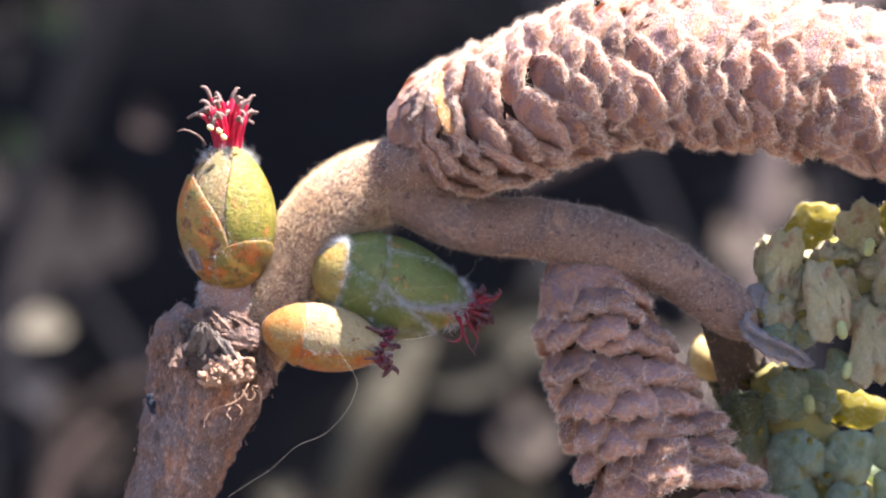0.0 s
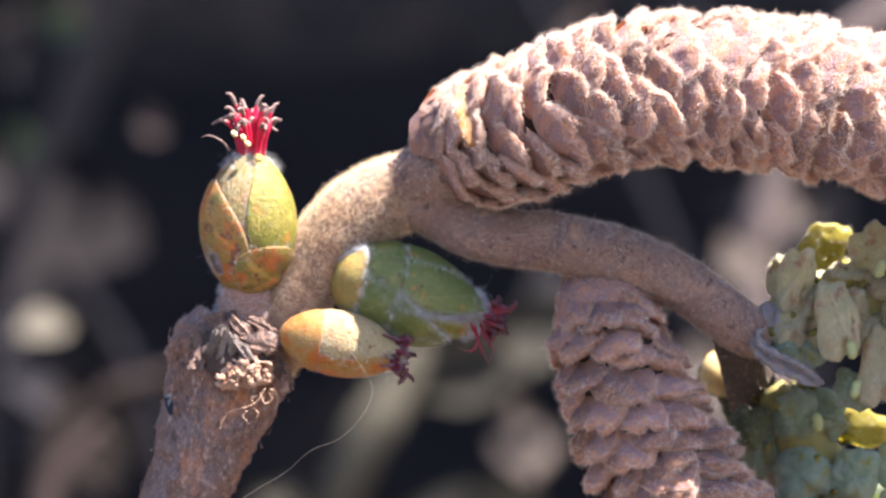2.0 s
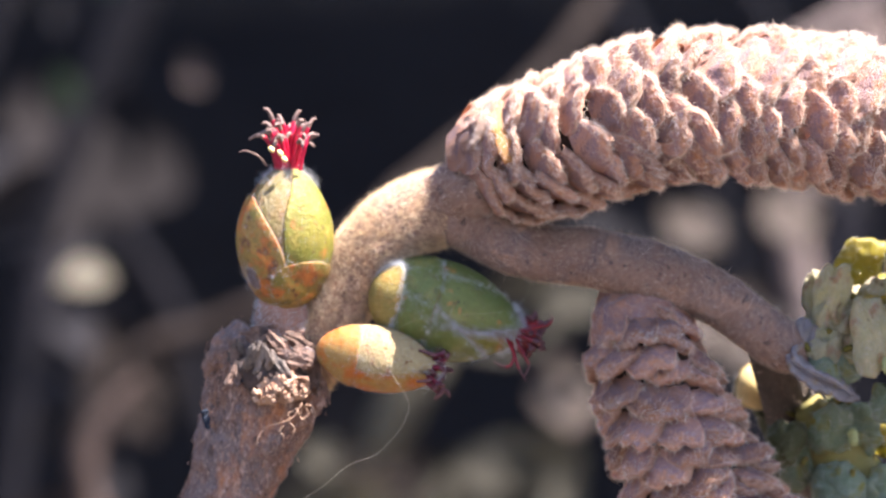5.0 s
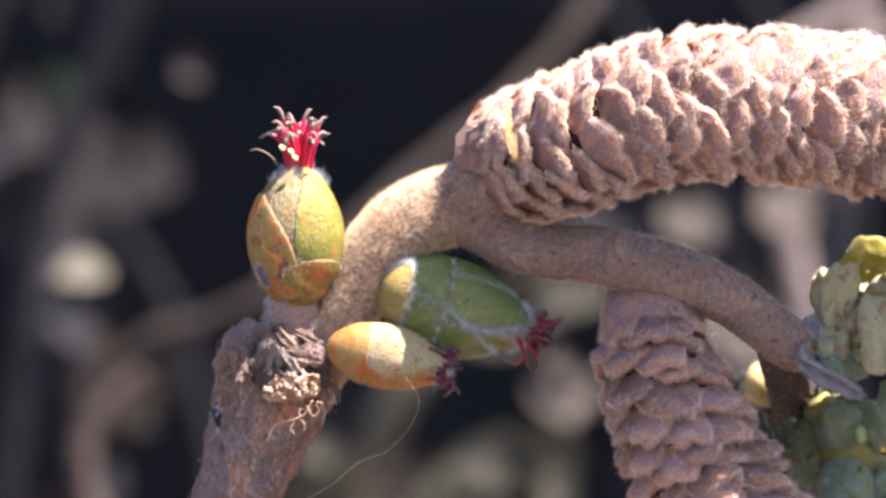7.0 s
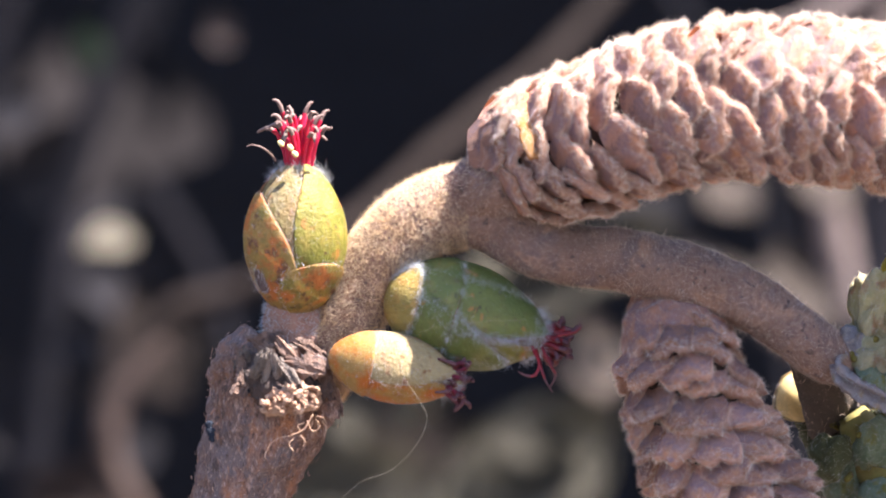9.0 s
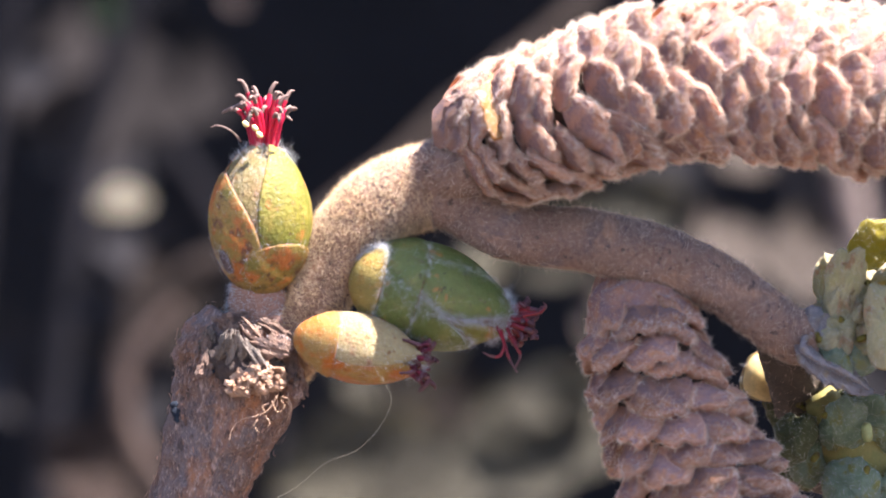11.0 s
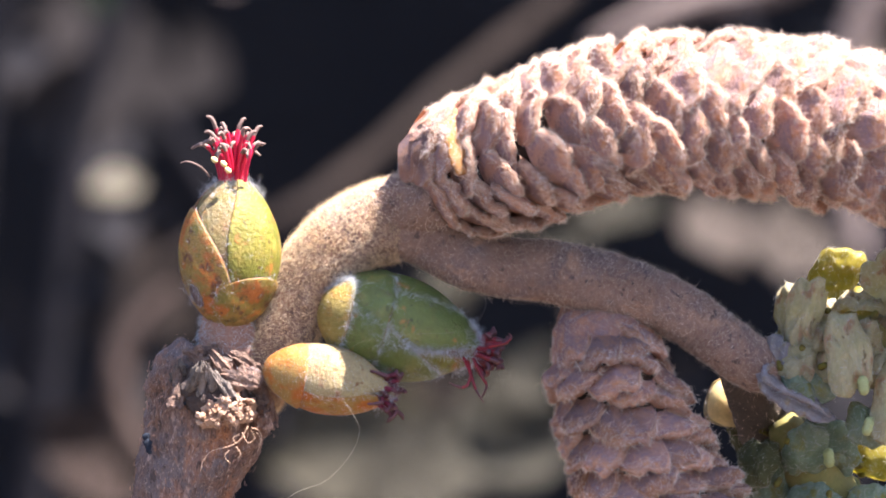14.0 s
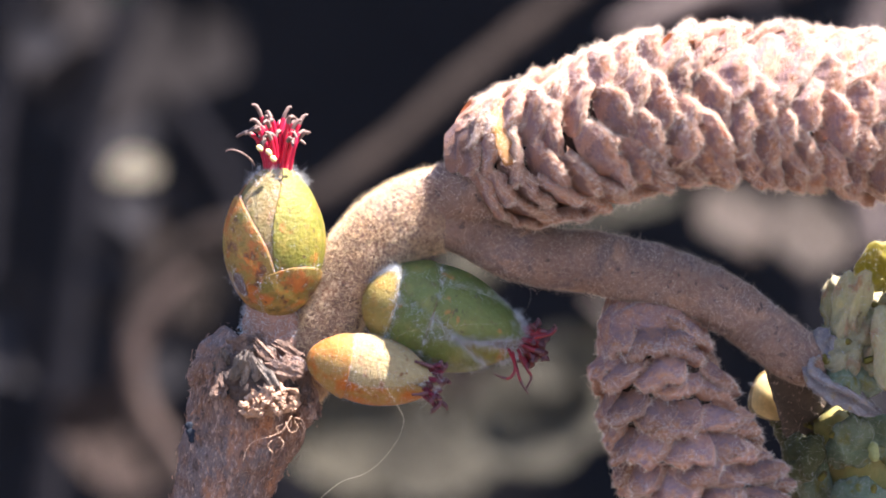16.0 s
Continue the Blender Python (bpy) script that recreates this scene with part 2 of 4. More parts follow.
M_DEAD = material("dead_leaf", (0.25, 0.225, 0.165), (0.18, 0.155, 0.115), 90, 0.8, bump=3e-4, bump_scale=500, vary=0.2, thin=0.3)
M_DEAD_PINK = material("buff_dead_leaf", (0.115, 0.088, 0.072), (0.085, 0.066, 0.053), 90, 0.8, bump=3e-4, bump_scale=500, vary=0.25, thin=0.3)
M_DEAD_OLIVE = material("olive_dead_leaf", (0.072, 0.063, 0.041), (0.052, 0.046, 0.030), 90, 0.8, bump=3e-4, bump_scale=500, vary=0.25, thin=0.3)
M_DEAD_STRAW = material("straw_dead_leaf", (0.088, 0.079, 0.054), (0.064, 0.058, 0.040), 90, 0.8, bump=3e-4, bump_scale=500, vary=0.25, thin=0.3)
M_LEAF = material("dark_green_leaf", (0.014, 0.028, 0.015), (0.02, 0.036, 0.02), 90, 0.5, vary=0.3, thin=0.2)
# background stems and leaves with shade put into their near-black base colours
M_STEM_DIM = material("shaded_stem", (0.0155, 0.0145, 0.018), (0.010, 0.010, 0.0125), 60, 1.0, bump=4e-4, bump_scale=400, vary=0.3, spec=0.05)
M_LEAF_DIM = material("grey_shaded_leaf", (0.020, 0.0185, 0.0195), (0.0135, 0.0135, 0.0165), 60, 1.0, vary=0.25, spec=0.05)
M_LEAF_GREY = material("grey_brown_shaded_leaf", (0.014, 0.012, 0.012), (0.0095, 0.0085, 0.009), 60, 1.0, vary=0.3, spec=0.05)
M_BARK_CHIP = material("bark_chip", (0.30, 0.165, 0.115), (0.17, 0.105, 0.085), 900, 0.9, (0.44, 0.29, 0.21), 1500, 0.6, 1e-4, 5000, 0.5, island=True)
M_BRACT_ORANGE = material("orange_bract", (0.55, 0.26, 0.07), (0.50, 0.30, 0.14), 700, 0.7, bump=1e-4, bump_scale=5000, thin=0.5, thin_color=(1.0, 0.7, 0.3))
M_BRACT_LAV = material("lavender_grey_bract", (0.30, 0.265, 0.275), (0.21, 0.185, 0.195), 900, 0.8, (0.28, 0.22, 0.16), 1200, 0.55, 1.6e-4, 4000, thin=0.2)
# paler than the other bud scales: direct sun put into the colour
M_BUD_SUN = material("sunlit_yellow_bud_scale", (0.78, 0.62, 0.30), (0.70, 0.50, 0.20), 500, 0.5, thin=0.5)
M_OPEN_FUZZ = material("open_scale_fuzz", (0.74, 0.70, 0.54), (0.72, 0.71, 0.66), 800, 0.6, vary=0.2, thin=0.45, island=True)
M_ANTHER_GREEN = material("pale_green_anther", (0.40, 0.41, 0.18), (0.34, 0.36, 0.15), 1200, 0.5, thin=0.25)
M_BARK_FUZZ = material("bark_fibre", (0.62, 0.40, 0.29), (0.55, 0.40, 0.33), 600, 0.7, vary=0.4, island=True)
M_FIBRE = material("torn_wood_fibre", (0.66, 0.42, 0.27), (0.55, 0.36, 0.26), 600, 0.6, thin=0.2)
# skin colour darkened to hold the branchlet's shade
M_BRANCHLET = material("branchlet_shade_skin", (0.05, 0.037, 0.030), (0.075, 0.055, 0.043), 900, 0.9, bump=1e-4, bump_scale=6000)
M_COLLAR = material("pinkish_collar", (0.34, 0.19, 0.14), (0.26, 0.15, 0.115), 900, 0.9, (0.42, 0.22, 0.15), 1500, 0.6, 1e-4, 6000)
# pale gold that carries the sunlight on the bend
M_BEND_FUZZ = material("golden_down", (0.84, 0.61, 0.36), (0.90, 0.73, 0.51), 600, 0.55, vary=0.3, thin=0.5, island=True)

# ---- building helpers ----
def spot(u, v, d=0.0):
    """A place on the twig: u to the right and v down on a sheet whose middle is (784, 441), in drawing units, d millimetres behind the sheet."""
    d = d + 1.8
    k = U * (1 + d / 300)
    return Vector(((u - 784) * k, d * MM, (441 - v) * k))


def thing(name, at, label, category, group="", kind=""):
    ob = new(name)
    ob.empty_display_size = 0.002
    ob.location = at
    return tagged(ob, label, category, group, kind)


def root_of(ob):
    while ob.parent:
        ob = ob.parent
    return ob


def attach(ob, parent):
    ob.parent = parent
    if parent.parent is None:
        ob.matrix_parent_inverse = Matrix.Translation(parent.location).inverted()
    return ob


def mesh_from(name, verts, faces, mats, smooth=True, slots=None):
    me = bpy.data.meshes.new(name)
    me.from_pydata([tuple(v) for v in verts], [], faces)
    for m in mats if isinstance(mats, (list, tuple)) else [mats]:
        me.materials.append(m)
    if slots is not None:
        me.polygons.foreach_set("material_index", slots)
    me.polygons.foreach_set("use_smooth", [smooth] * len(me.polygons))
    me.update()
    return me


def part(name, me, parent, label="", kind=""):
    ob = attach(new(name, me), parent)
    return tagged(ob, label, "", "", kind)


def spline(points, steps):
    """A smooth line through the points (each a sequence of numbers)."""
    p = np.array([list(q) for q in points], float)
    p = np.vstack([2 * p[0] - p[1], p, 2 * p[-1] - p[-2]])
    out = []
    for i in range(1, len(p) - 2):
        for t in np.linspace(0, 1, steps, endpoint=False):
            a, b, c, d = p[i - 1 : i + 3]
            out.append(0.5 * (2 * b + (c - a) * t + (2 * a - 5 * b + 4 * c - d) * t**2 + (3 * b - a - 3 * c + d) * t**3))
    out.append(p[-2])
    return np.array(out)


def frames_along(line):
    """Tangent, side and up for each point of a line, carried along without twist."""
    tan = np.gradient(line, axis=0)
    tan /= np.linalg.norm(tan, axis=1)[:, None]
    ref = np.array([0, -1.0, 0])
    out = []
    for t in tan:
        ref = ref - t * (ref @ t)
        if np.linalg.norm(ref) < 1e-3:
            ref = np.array([0, 0, 1.0]) - t * t[2]
        ref = ref / np.linalg.norm(ref)
        out.append((t, ref, np.cross(t, ref)))
    return out


def tube_data(line, radii, sides=16, lumps=0.0, lump_size=0.001, seed=0.0, caps=True, flat=1.0):
    """Vertices and faces of a round limb along a line, its skin pushed in and out by a noise."""
    verts, faces = [], []
    for (t, e1, e2), c, r in zip(frames_along(line), line, radii):
        for k in range(sides):
            a = 2 * math.pi * k / sides
            n = e1 * math.cos(a) * flat + e2 * math.sin(a)
            q = c + n * r
            if lumps:
                q = q + n * lumps * noise.fractal(Vector(q) / lump_size + Vector((seed, seed, seed)), 0.8, 2.0, 3)
            verts.append(q)
    n = len(line)
    for i in range(n - 1):
        for k in range(sides):
            j = (k + 1) % sides
            faces.append((i * sides + k, i * sides + j, (i + 1) * sides + j, (i + 1) * sides + k))
    if caps:
        faces.append(tuple(range(sides - 1, -1, -1)))
        faces.append(tuple((n - 1) * sides + k for k in range(sides)))
    return verts, faces


def limb(points, steps=8):
    """Line and radii from rows of u, v, d, radius (drawing units; d in millimetres)."""
    line = spline([(*spot(u, v, d), r * U) for u, v, d, r in points], steps)
    return line[:, :3], line[:, 3]


def hairs_on(tris, normals, count, length, width, lean, rng, along=(0, 0, 0)):
    """Vertices and faces of fine tapered hairs on triangles (n, 3, 3) with their normals."""
    area = np.linalg.norm(np.cross(tris[:, 1] - tris[:, 0], tris[:, 2] - tris[:, 0]), axis=1)
    pick = rng.choice(len(tris), count, p=area / area.sum())
    a, b = rng.random((2, count))
    flip = a + b > 1
    a[flip], b[flip] = 1 - a[flip], 1 - b[flip]
    t = tris[pick]
    base = t[:, 0] + a[:, None] * (t[:, 1] - t[:, 0]) + b[:, None] * (t[:, 2] - t[:, 0])
    way = normals[pick] + lean * rng.normal(size=(count, 3)) + np.array(along)
    way /= np.linalg.norm(way, axis=1)[:, None]
    side = np.cross(way, rng.normal(size=(count, 3)))
    side *= (width / 2) / np.linalg.norm(side, axis=1)[:, None]
    ln = length * (0.5 + rng.random(count))[:, None]
    bend = rng.normal(size=(count, 3)) * 0.22 * ln
    mid = base + way * ln * 0.55 + bend * 0.4
    tip = base + way * ln + bend
    verts = np.stack([base - side, base + side, mid - side * 0.8, mid + side * 0.8, tip], 1).reshape(-1, 3)
    k = np.arange(count)[:, None] * 5
    quads = np.hstack([k, k + 1, k + 3, k + 2])
    ends = np.hstack([k + 2, k + 3, k + 4])
    return verts, [tuple(q) for q in quads.tolist()] + [tuple(q) for q in ends.tolist()]


def mesh_tris(objects):
    """World triangles and normals of the parts (whose matrices are given with them)."""
    tris, norms = [], []
    for me, m in objects:
        me.calc_loop_triangles()
        co = np.empty(len(me.vertices) * 3)
        me.vertices.foreach_get("co", co)
        co = co.reshape(-1, 3) @ np.array(m.to_3x3()).T + np.array(m.translation)
        idx = np.empty(len(me.loop_triangles) * 3, int)
        me.loop_triangles.foreach_get("vertices", idx)
        t = co[idx.reshape(-1, 3)]
        n = np.cross(t[:, 1] - t[:, 0], t[:, 2] - t[:, 0])
        tris.append(t)
        norms.append(n / (np.linalg.norm(n, axis=1)[:, None] + 1e-20))
    return np.vstack(tris), np.vstack(norms)


def fuzz(name, sources, count, length, width, lean, mat, parent, seed, along=(0, 0, 0)):
    tris, norms = mesh_tris(sources)
    v, f = hairs_on(tris, norms, count, length, width, lean, np.random.default_rng(seed), along)
    return part(name, mesh_from(name, v, f, mat, smooth=False), parent, kind="stuff")


ID = Matrix.Identity(4)


def wire(name, points, radius, mat, parent, sides=5, steps=6, taper=0.5):
    """A thin thread through places."""
    line = spline(points, steps)
    rad = radius * np.linspace(1, taper, len(line))
    v, f = tube_data(line, rad, sides)
    return part(name, mesh_from(name, v, f, mat), parent)


# ---- the twig ----
def build_twig():
    rng = np.random.default_rng(3)
    twig = thing("hazel_twig", spot(310, 960, 3), "downy grey-brown hazel twig growing from a broken woody stub", "twig")
    line, rad = limb([(240, 1110, 4, 88), (278, 960, 3, 78), (306, 860, 3, 78), (334, 775, 3, 88), (357, 705, 3, 101), (370, 655, 3, 110), (373, 622, 3.1, 110), (378, 606, 3.2, 98), (395, 584, 3.3, 72), (405, 540, 3.4, 40)], 10)
    v, f = tube_data(line, rad, 64, 0.26 * MM, 1.0 * MM, 3.0)
    bark = part("stub", mesh_from("stub", v, f, M_BARK), twig, "broken brown woody stub with rough bark")
    fuzz("bark_fuzz", [(bark.data, ID)], 4500, 0.06 * MM, 0.016 * MM, 0.9, M_BARK_FUZZ, twig, 5, (0, 0, 0.5))
    # small chips and ridges of bark
    tris, norms = mesh_tris([(bark.data, ID)])
    keep = (tris[:, :, 2].mean(1) > -0.0135) & (norms[:, 1] < 0.5)
    tris, norms = tris[keep], norms[keep]
    cv, cf = [], []
    for k in rng.choice(len(tris), 1000):
        n, c = norms[k], tris[k].mean(0) + rng.normal(size=3) * 0.12 * MM
        way = np.cross(n, rng.normal(size=3) + np.array((2.0, 0, 0)))
        way /= np.linalg.norm(way) + 1e-12
        ln, w = rng.uniform(0.08, 0.28) * MM, rng.uniform(0.025, 0.065) * MM
        sd = np.cross(n, way)
        o = len(cv)
        for s, q in ((-1, 0.3), (-0.4, 1), (0.4, 0.9), (1, 0.2)):
            for e, h in ((-1, -0.3), (0, 1.0), (1, -0.3)):
                cv.append(c + way * ln * s + sd * w * e * q + n * w * (0.6 * h * q + rng.normal() * 0.15))
        for j in range(3):
            for i in range(2):
                cf.append((o + j * 3 + i, o + j * 3 + i + 1, o + j * 3 + i + 4, o + j * 3 + i + 3))
    part("bark_grain", mesh_from("bark_grain", cv, cf, M_BARK_CHIP, smooth=False), twig, kind="stuff")
    # the woolly collar under the upright bud
    line, rad = limb([(415, 590, 2.8, 50), (405, 545, 2.4, 54), (402, 515, 2.2, 52), (402, 495, 2.2, 44)], 6)
    v, f = tube_data(line, rad, 24, 0.12 * MM, 0.6 * MM, 8.0)
    collar = part("collar", mesh_from("collar", v, f, M_COLLAR), twig, "pinkish woolly collar below the upright bud")
    fuzz("collar_fuzz", [(collar.data, ID)], 2600, 0.26 * MM, 0.022 * MM, 0.6, M_WHITE_HAIR, twig, 6)
    # the green shoot of the year
    line, rad = limb([(440, 640, 3.2, 50), (470, 580, 2.8, 56), (502, 505, 2.4, 57), (540, 425, 2.2, 62), (600, 358, 2, 66), (680, 325, 2, 70), (735, 335, 1.6, 68), (800, 380, 1.3, 56),
                      (880, 400, 1.0, 53), (960, 406, 1.0, 54), (1050, 425, 0.1, 55), (1120, 446, 0.1, 52), (1190, 478, 0.1, 48), (1260, 527, 0.1, 47), (1310, 562, 0.6, 44), (1338, 580, 1.0, 26)], 10)
    v, f = tube_data(line, rad, 32, 0.09 * MM, 0.9 * MM, 1.0)
    shoot = part("shoot", mesh_from("shoot", v, f, M_SHOOT), twig, "grey-brown shoot covered with fine down")
    fuzz("down", [(shoot.data, ID)], 46000, 0.13 * MM, 0.0115 * MM, 0.8, M_SHOOT_FUZZ, twig, 7)
    fuzz("long_down", [(shoot.data, ID)], 6000, 0.34 * MM, 0.0095 * MM, 0.55, M_SHOOT_FUZZ, twig, 8)
    # thick down on the bend, sunlight put into its golden colour
    tris, norms = mesh_tris([(shoot.data, ID)])
    bend = tris[:, :, 0].mean(1) < (690 - 784) * U
    vv, ff = hairs_on(tris[bend], norms[bend], 44000, 0.24 * MM, 0.0125 * MM, 0.75, rng)
    part("golden_down", mesh_from("golden_down", vv, ff, M_BEND_FUZZ, smooth=False), twig, kind="stuff")
    # swollen node below the big catkin
    line, rad = limb([(655, 322, 1.8, 52), (705, 300, 1.2, 60), (745, 285, 0.2, 58), (775, 280, -0.6, 46)], 6)
    v, f = tube_data(line, rad, 24, 0.10 * MM, 0.8 * MM, 4.0)
    node = part("node", mesh_from("node", v, f, M_SHOOT), twig)
    fuzz("node_down", [(node.data, ID)], 5000, 0.18 * MM, 0.018 * MM, 0.55, M_SHOOT_FUZZ, twig, 9)
    # stalk of the hanging catkin
    line, rad = limb([(1045, 420, 1.6, 56), (1036, 465, 1.4, 52), (1042, 520, 1.4, 60)], 6)
    v, f = tube_data(line, rad, 20, 0.08 * MM, 0.7 * MM, 5.0)
    stalk = part("catkin_stalk", mesh_from("catkin_stalk", v, f, M_SHOOT), twig)
    fuzz("stalk_down", [(stalk.data, ID)], 2500, 0.2 * MM, 0.018 * MM, 0.55, M_SHOOT_FUZZ, twig, 10)
    # branchlet that goes on behind, shade put into its dark skin colour
    line, rad = limb([(1275, 555, 2.6, 40), (1300, 615, 5.0, 46), (1318, 670, 8.5, 50), (1345, 740, 12.0, 52), (1370, 800, 14, 46)], 6)
    v, f = tube_data(line, rad, 20, 0.08 * MM, 0.8 * MM, 6.0)
    branchlet = part("branchlet", mesh_from("branchlet", v, f, M_BRANCHLET), twig, "dark side branchlet in shade")
    fuzz("branchlet_down", [(branchlet.data, ID)], 900, 0.17 * MM, 0.018 * MM, 0.6, M_SHOOT_FUZZ, twig, 11)
    # lump with a hollow's shade in its colour, and torn slabs and splinters round it
    line, rad = limb([(318, 580, 1.6, 16), (334, 600, 0.7, 28), (352, 622, 0.3, 34), (380, 640, 0.2, 30), (420, 644, 0.3, 30), (446, 642, 0.9, 20)], 8)
    v, f = tube_data(line, rad, 30, 0.30 * MM, 0.5 * MM, 14.0, flat=0.7)
    part("hollow", mesh_from("hollow", v, f, M_HOLLOW_SHADE), twig, "dark lump for the shaded hollow in the broken top")

    def shard(u, v0, d, ln, wd, ang, lift, mat, seed):
        """A thin torn slab: ragged ends, split lines, a little bent; ang degrees from level, lift degrees towards the viewer at its far end."""
        r2 = np.random.default_rng(seed)
        a, l = radians(ang), radians(lift)
        way = np.array((math.cos(a) * math.cos(l), -math.sin(l), math.sin(a) * math.cos(l)))
        sd = np.cross(way, (0, -1.0, 0))
        sd /= np.linalg.norm(sd)
        nn = np.cross(sd, way)
        c, nu, nv = np.array(spot(u, v0, d)), 7, 9
        ends = [(r2.uniform(0.7, 1.15), r2.uniform(0.85, 1.1)) for _ in range(nu)]
        bow, twist = r2.normal() * 0.12, r2.normal() * 0.3
        verts, faces = [], []
        for side in (1, -1):
            for j in range(nv):
                for i in range(nu):
                    x, y = 2 * i / (nu - 1) - 1, j / (nv - 1) - 0.5
                    y = y * 2 * (ends[i][0] if y > 0 else ends[i][1]) / 2
                    q = c + way * ln * U * y + sd * wd * U * 0.5 * x * (1 - 0.35 * abs(y) - 0.5 * max(y, 0)) * (1 + 0.25 * r2.normal() * (i in (0, nu - 1)))
                    thick = (min(4.5, 0.28 * wd) if 0 < i < nu - 1 and 0 < j < nv - 1 else 1.0) * U * side
                    q = q + nn * (thick + ln * U * (bow * (1 - 4 * y * y) + 0.2 * twist * x * y)) + nn * min(0.09 * MM, 0.2 * wd * U) * noise.fractal(Vector((x * 2.2 + seed, y * 2.0, side * 0.2)), 0.8, 2.0, 3)
                    verts.append(q)
        n = nu * nv
        for j in range(nv - 1):
            for i in range(nu - 1):
                k = j * nu + i
                faces.append((k, k + 1, k + nu + 1, k + nu))
                faces.append((n + k, n + k + nu, n + k + nu + 1, n + k + 1))
        for k in range(nu - 1):
            o = (nv - 1) * nu + k
            faces += [(k, n + k, n + k + 1, k + 1), (o, o + 1, n + o + 1, n + o)]
        for j in range(nv - 1):
            k, o = j * nu, j * nu + nu - 1
            faces += [(k, k + nu, n + k + nu, n + k), (o, n + o, n + o + nu, o + nu)]
        part("bark_flake", mesh_from("bark_flake", verts, faces, mat, smooth=False), twig)

    slabs = [(294, 618, 1.2, 46, 34, 86, -6, M_BARK), (312, 602, 0.8, 60, 28, 84, -6, M_BARK), (318, 592, 0.4, 60, 22, 84, 5, M_BARK_GREY), (318, 604, 0.1, 70, 20, 98, 0, M_BARK_DARK), (346, 600, -0.3, 62, 15, 76, 10, M_BARK_GREY), (360, 604, -0.5, 56, 17, 92, 5, M_BARK_GREY),
             (374, 600, -0.4, 52, 15, 118, 8, M_BARK_GREY), (352, 566, 0.5, 74, 20, 158, 0, M_BARK_DARK), (362, 552, 0.6, 66, 16, 172, 0, M_BARK_DARK), (400, 588, 0.0, 84, 26, 152, 4, M_BARK_DARK), (424, 600, -0.1, 76, 26, 150, 4, M_BARK_DARK), (444, 594, 0.2, 70, 22, 140, 0, M_BARK),
             (398, 612, -0.3, 60, 18, 140, 6, M_BARK_GREY), (462, 620, 0.5, 64, 26, 118, 0, M_BARK_DARK), (476, 652, 0.7, 64, 24, 100, 0, M_BARK_DARK), (468, 672, 0.4, 50, 20, 84, 0, M_BARK), (336, 640, 0.0, 56, 20, 104, 0, M_BARK), (318, 634, 0.1, 60, 22, 96, 0, M_BARK_DARK), (388, 570, 0.1, 60, 18, 165, 0, M_BARK_GREY), (430, 572, 0.3, 60, 20, 150, 0, M_BARK_DARK)]
    for k, (u, v0, d, ln, wd, ang, lift, mat) in enumerate(slabs):
        shard(u, v0, d + rng.uniform(-0.2, 0.2), ln * rng.uniform(0.65, 1.2), wd * rng.uniform(0.7, 1.4), ang + rng.normal() * 16, lift + rng.normal() * 12, mat, 200 + k)
    # the pale crumbly scar: a rough mound with loose chips on it
    verts, faces, rings, seg = [], [], 18, 44
    for j in range(rings):
        q = j / (rings - 1)
        for i in range(seg):
            a = 2 * math.pi * i / seg
            edge = 1 + 0.35 * noise.noise(Vector((math.cos(a) * 1.6, math.sin(a) * 1.6, 7.0))) + 0.18 * noise.noise(Vector((math.cos(a) * 5, math.sin(a) * 5, 3.0)))
            u, v0 = 404 + 50 * q * edge * math.cos(a), 659 + 30 * q * edge * math.sin(a) - 9 * q * math.cos(a)
            c = spot(u, v0, 0) + Vector((0, (-0.30 - 0.55 * (1 - q**2.5) + (0.6 if j == rings - 1 else 0)) * MM, 0))
            rough = noise.fractal(c / (0.34 * MM), 0.55, 2.1, 5)
            verts.append(c + Vector((0.10 * rough, -0.24 * rough, 0.14 * noise.noise(c / (0.2 * MM)))) * MM)
    for j in range(rings - 1):
        for i in range(seg):
            m = (i + 1) % seg
            faces.append((j * seg + i, j * seg + m, (j + 1) * seg + m, (j + 1) * seg + i))
    part("scar", mesh_from("scar", verts, faces, M_BARK_PALE, smooth=False), twig, "pale crumbly scar on the stub")
    for k in range(30):
        a, q = rng.random() * 2 * math.pi, rng.random() ** 0.5 * 1.05
        shard(404 + 46 * q * math.cos(a), 657 + 27 * q * math.sin(a) - 9 * q * math.cos(a), -0.62 - 0.5 * (1 - min(q, 1) ** 2), rng.uniform(7, 20), rng.uniform(4, 11), rng.uniform(0, 360), rng.uniform(-50, 60), M_BARK_PALE, 400 + k)
    # blue-grey specks of lichen
    for u, v0, d, r in [(268, 716, 0.35, 10), (266, 705, 0.35, 8), (272, 726, 0.3, 7), (322, 638, 0.0, 10), (330, 642, -0.05, 6), (437, 640, 0.0, 9)]:
        ln2 = np.array([np.array(spot(u, v0 + s * r, d)) for s in (-1, -0.4, 0.4, 1)])
        vv, ff = tube_data(ln2, r * U * np.array([0.2, 0.7, 0.6, 0.15]), 12, 0.16 * MM, 0.16 * MM, u, flat=0.5)
        part("lichen_speck", mesh_from("lichen_speck", vv, ff, M_BLUE), twig)
    # curly fibres under the scar
    for row in [[(440, 680), (425, 705), (405, 716), (378, 724), (364, 742), (360, 760)], [(430, 690), (440, 708), (452, 700), (446, 688)], [(455, 690), (462, 702), (458, 722)],
                [(420, 716), (428, 726), (424, 736)], [(408, 722), (401, 732), (410, 744)], [(446, 682), (458, 686), (464, 700), (460, 712)], [(425, 694), (415, 700), (420, 710)]]:
        wire("wool_fibre", [spot(u, v0, -0.75 - 0.02 * i) for i, (u, v0) in enumerate(row)], 0.02 * MM, M_FIBRE, twig, 5, 5, 0.6)
    return twig


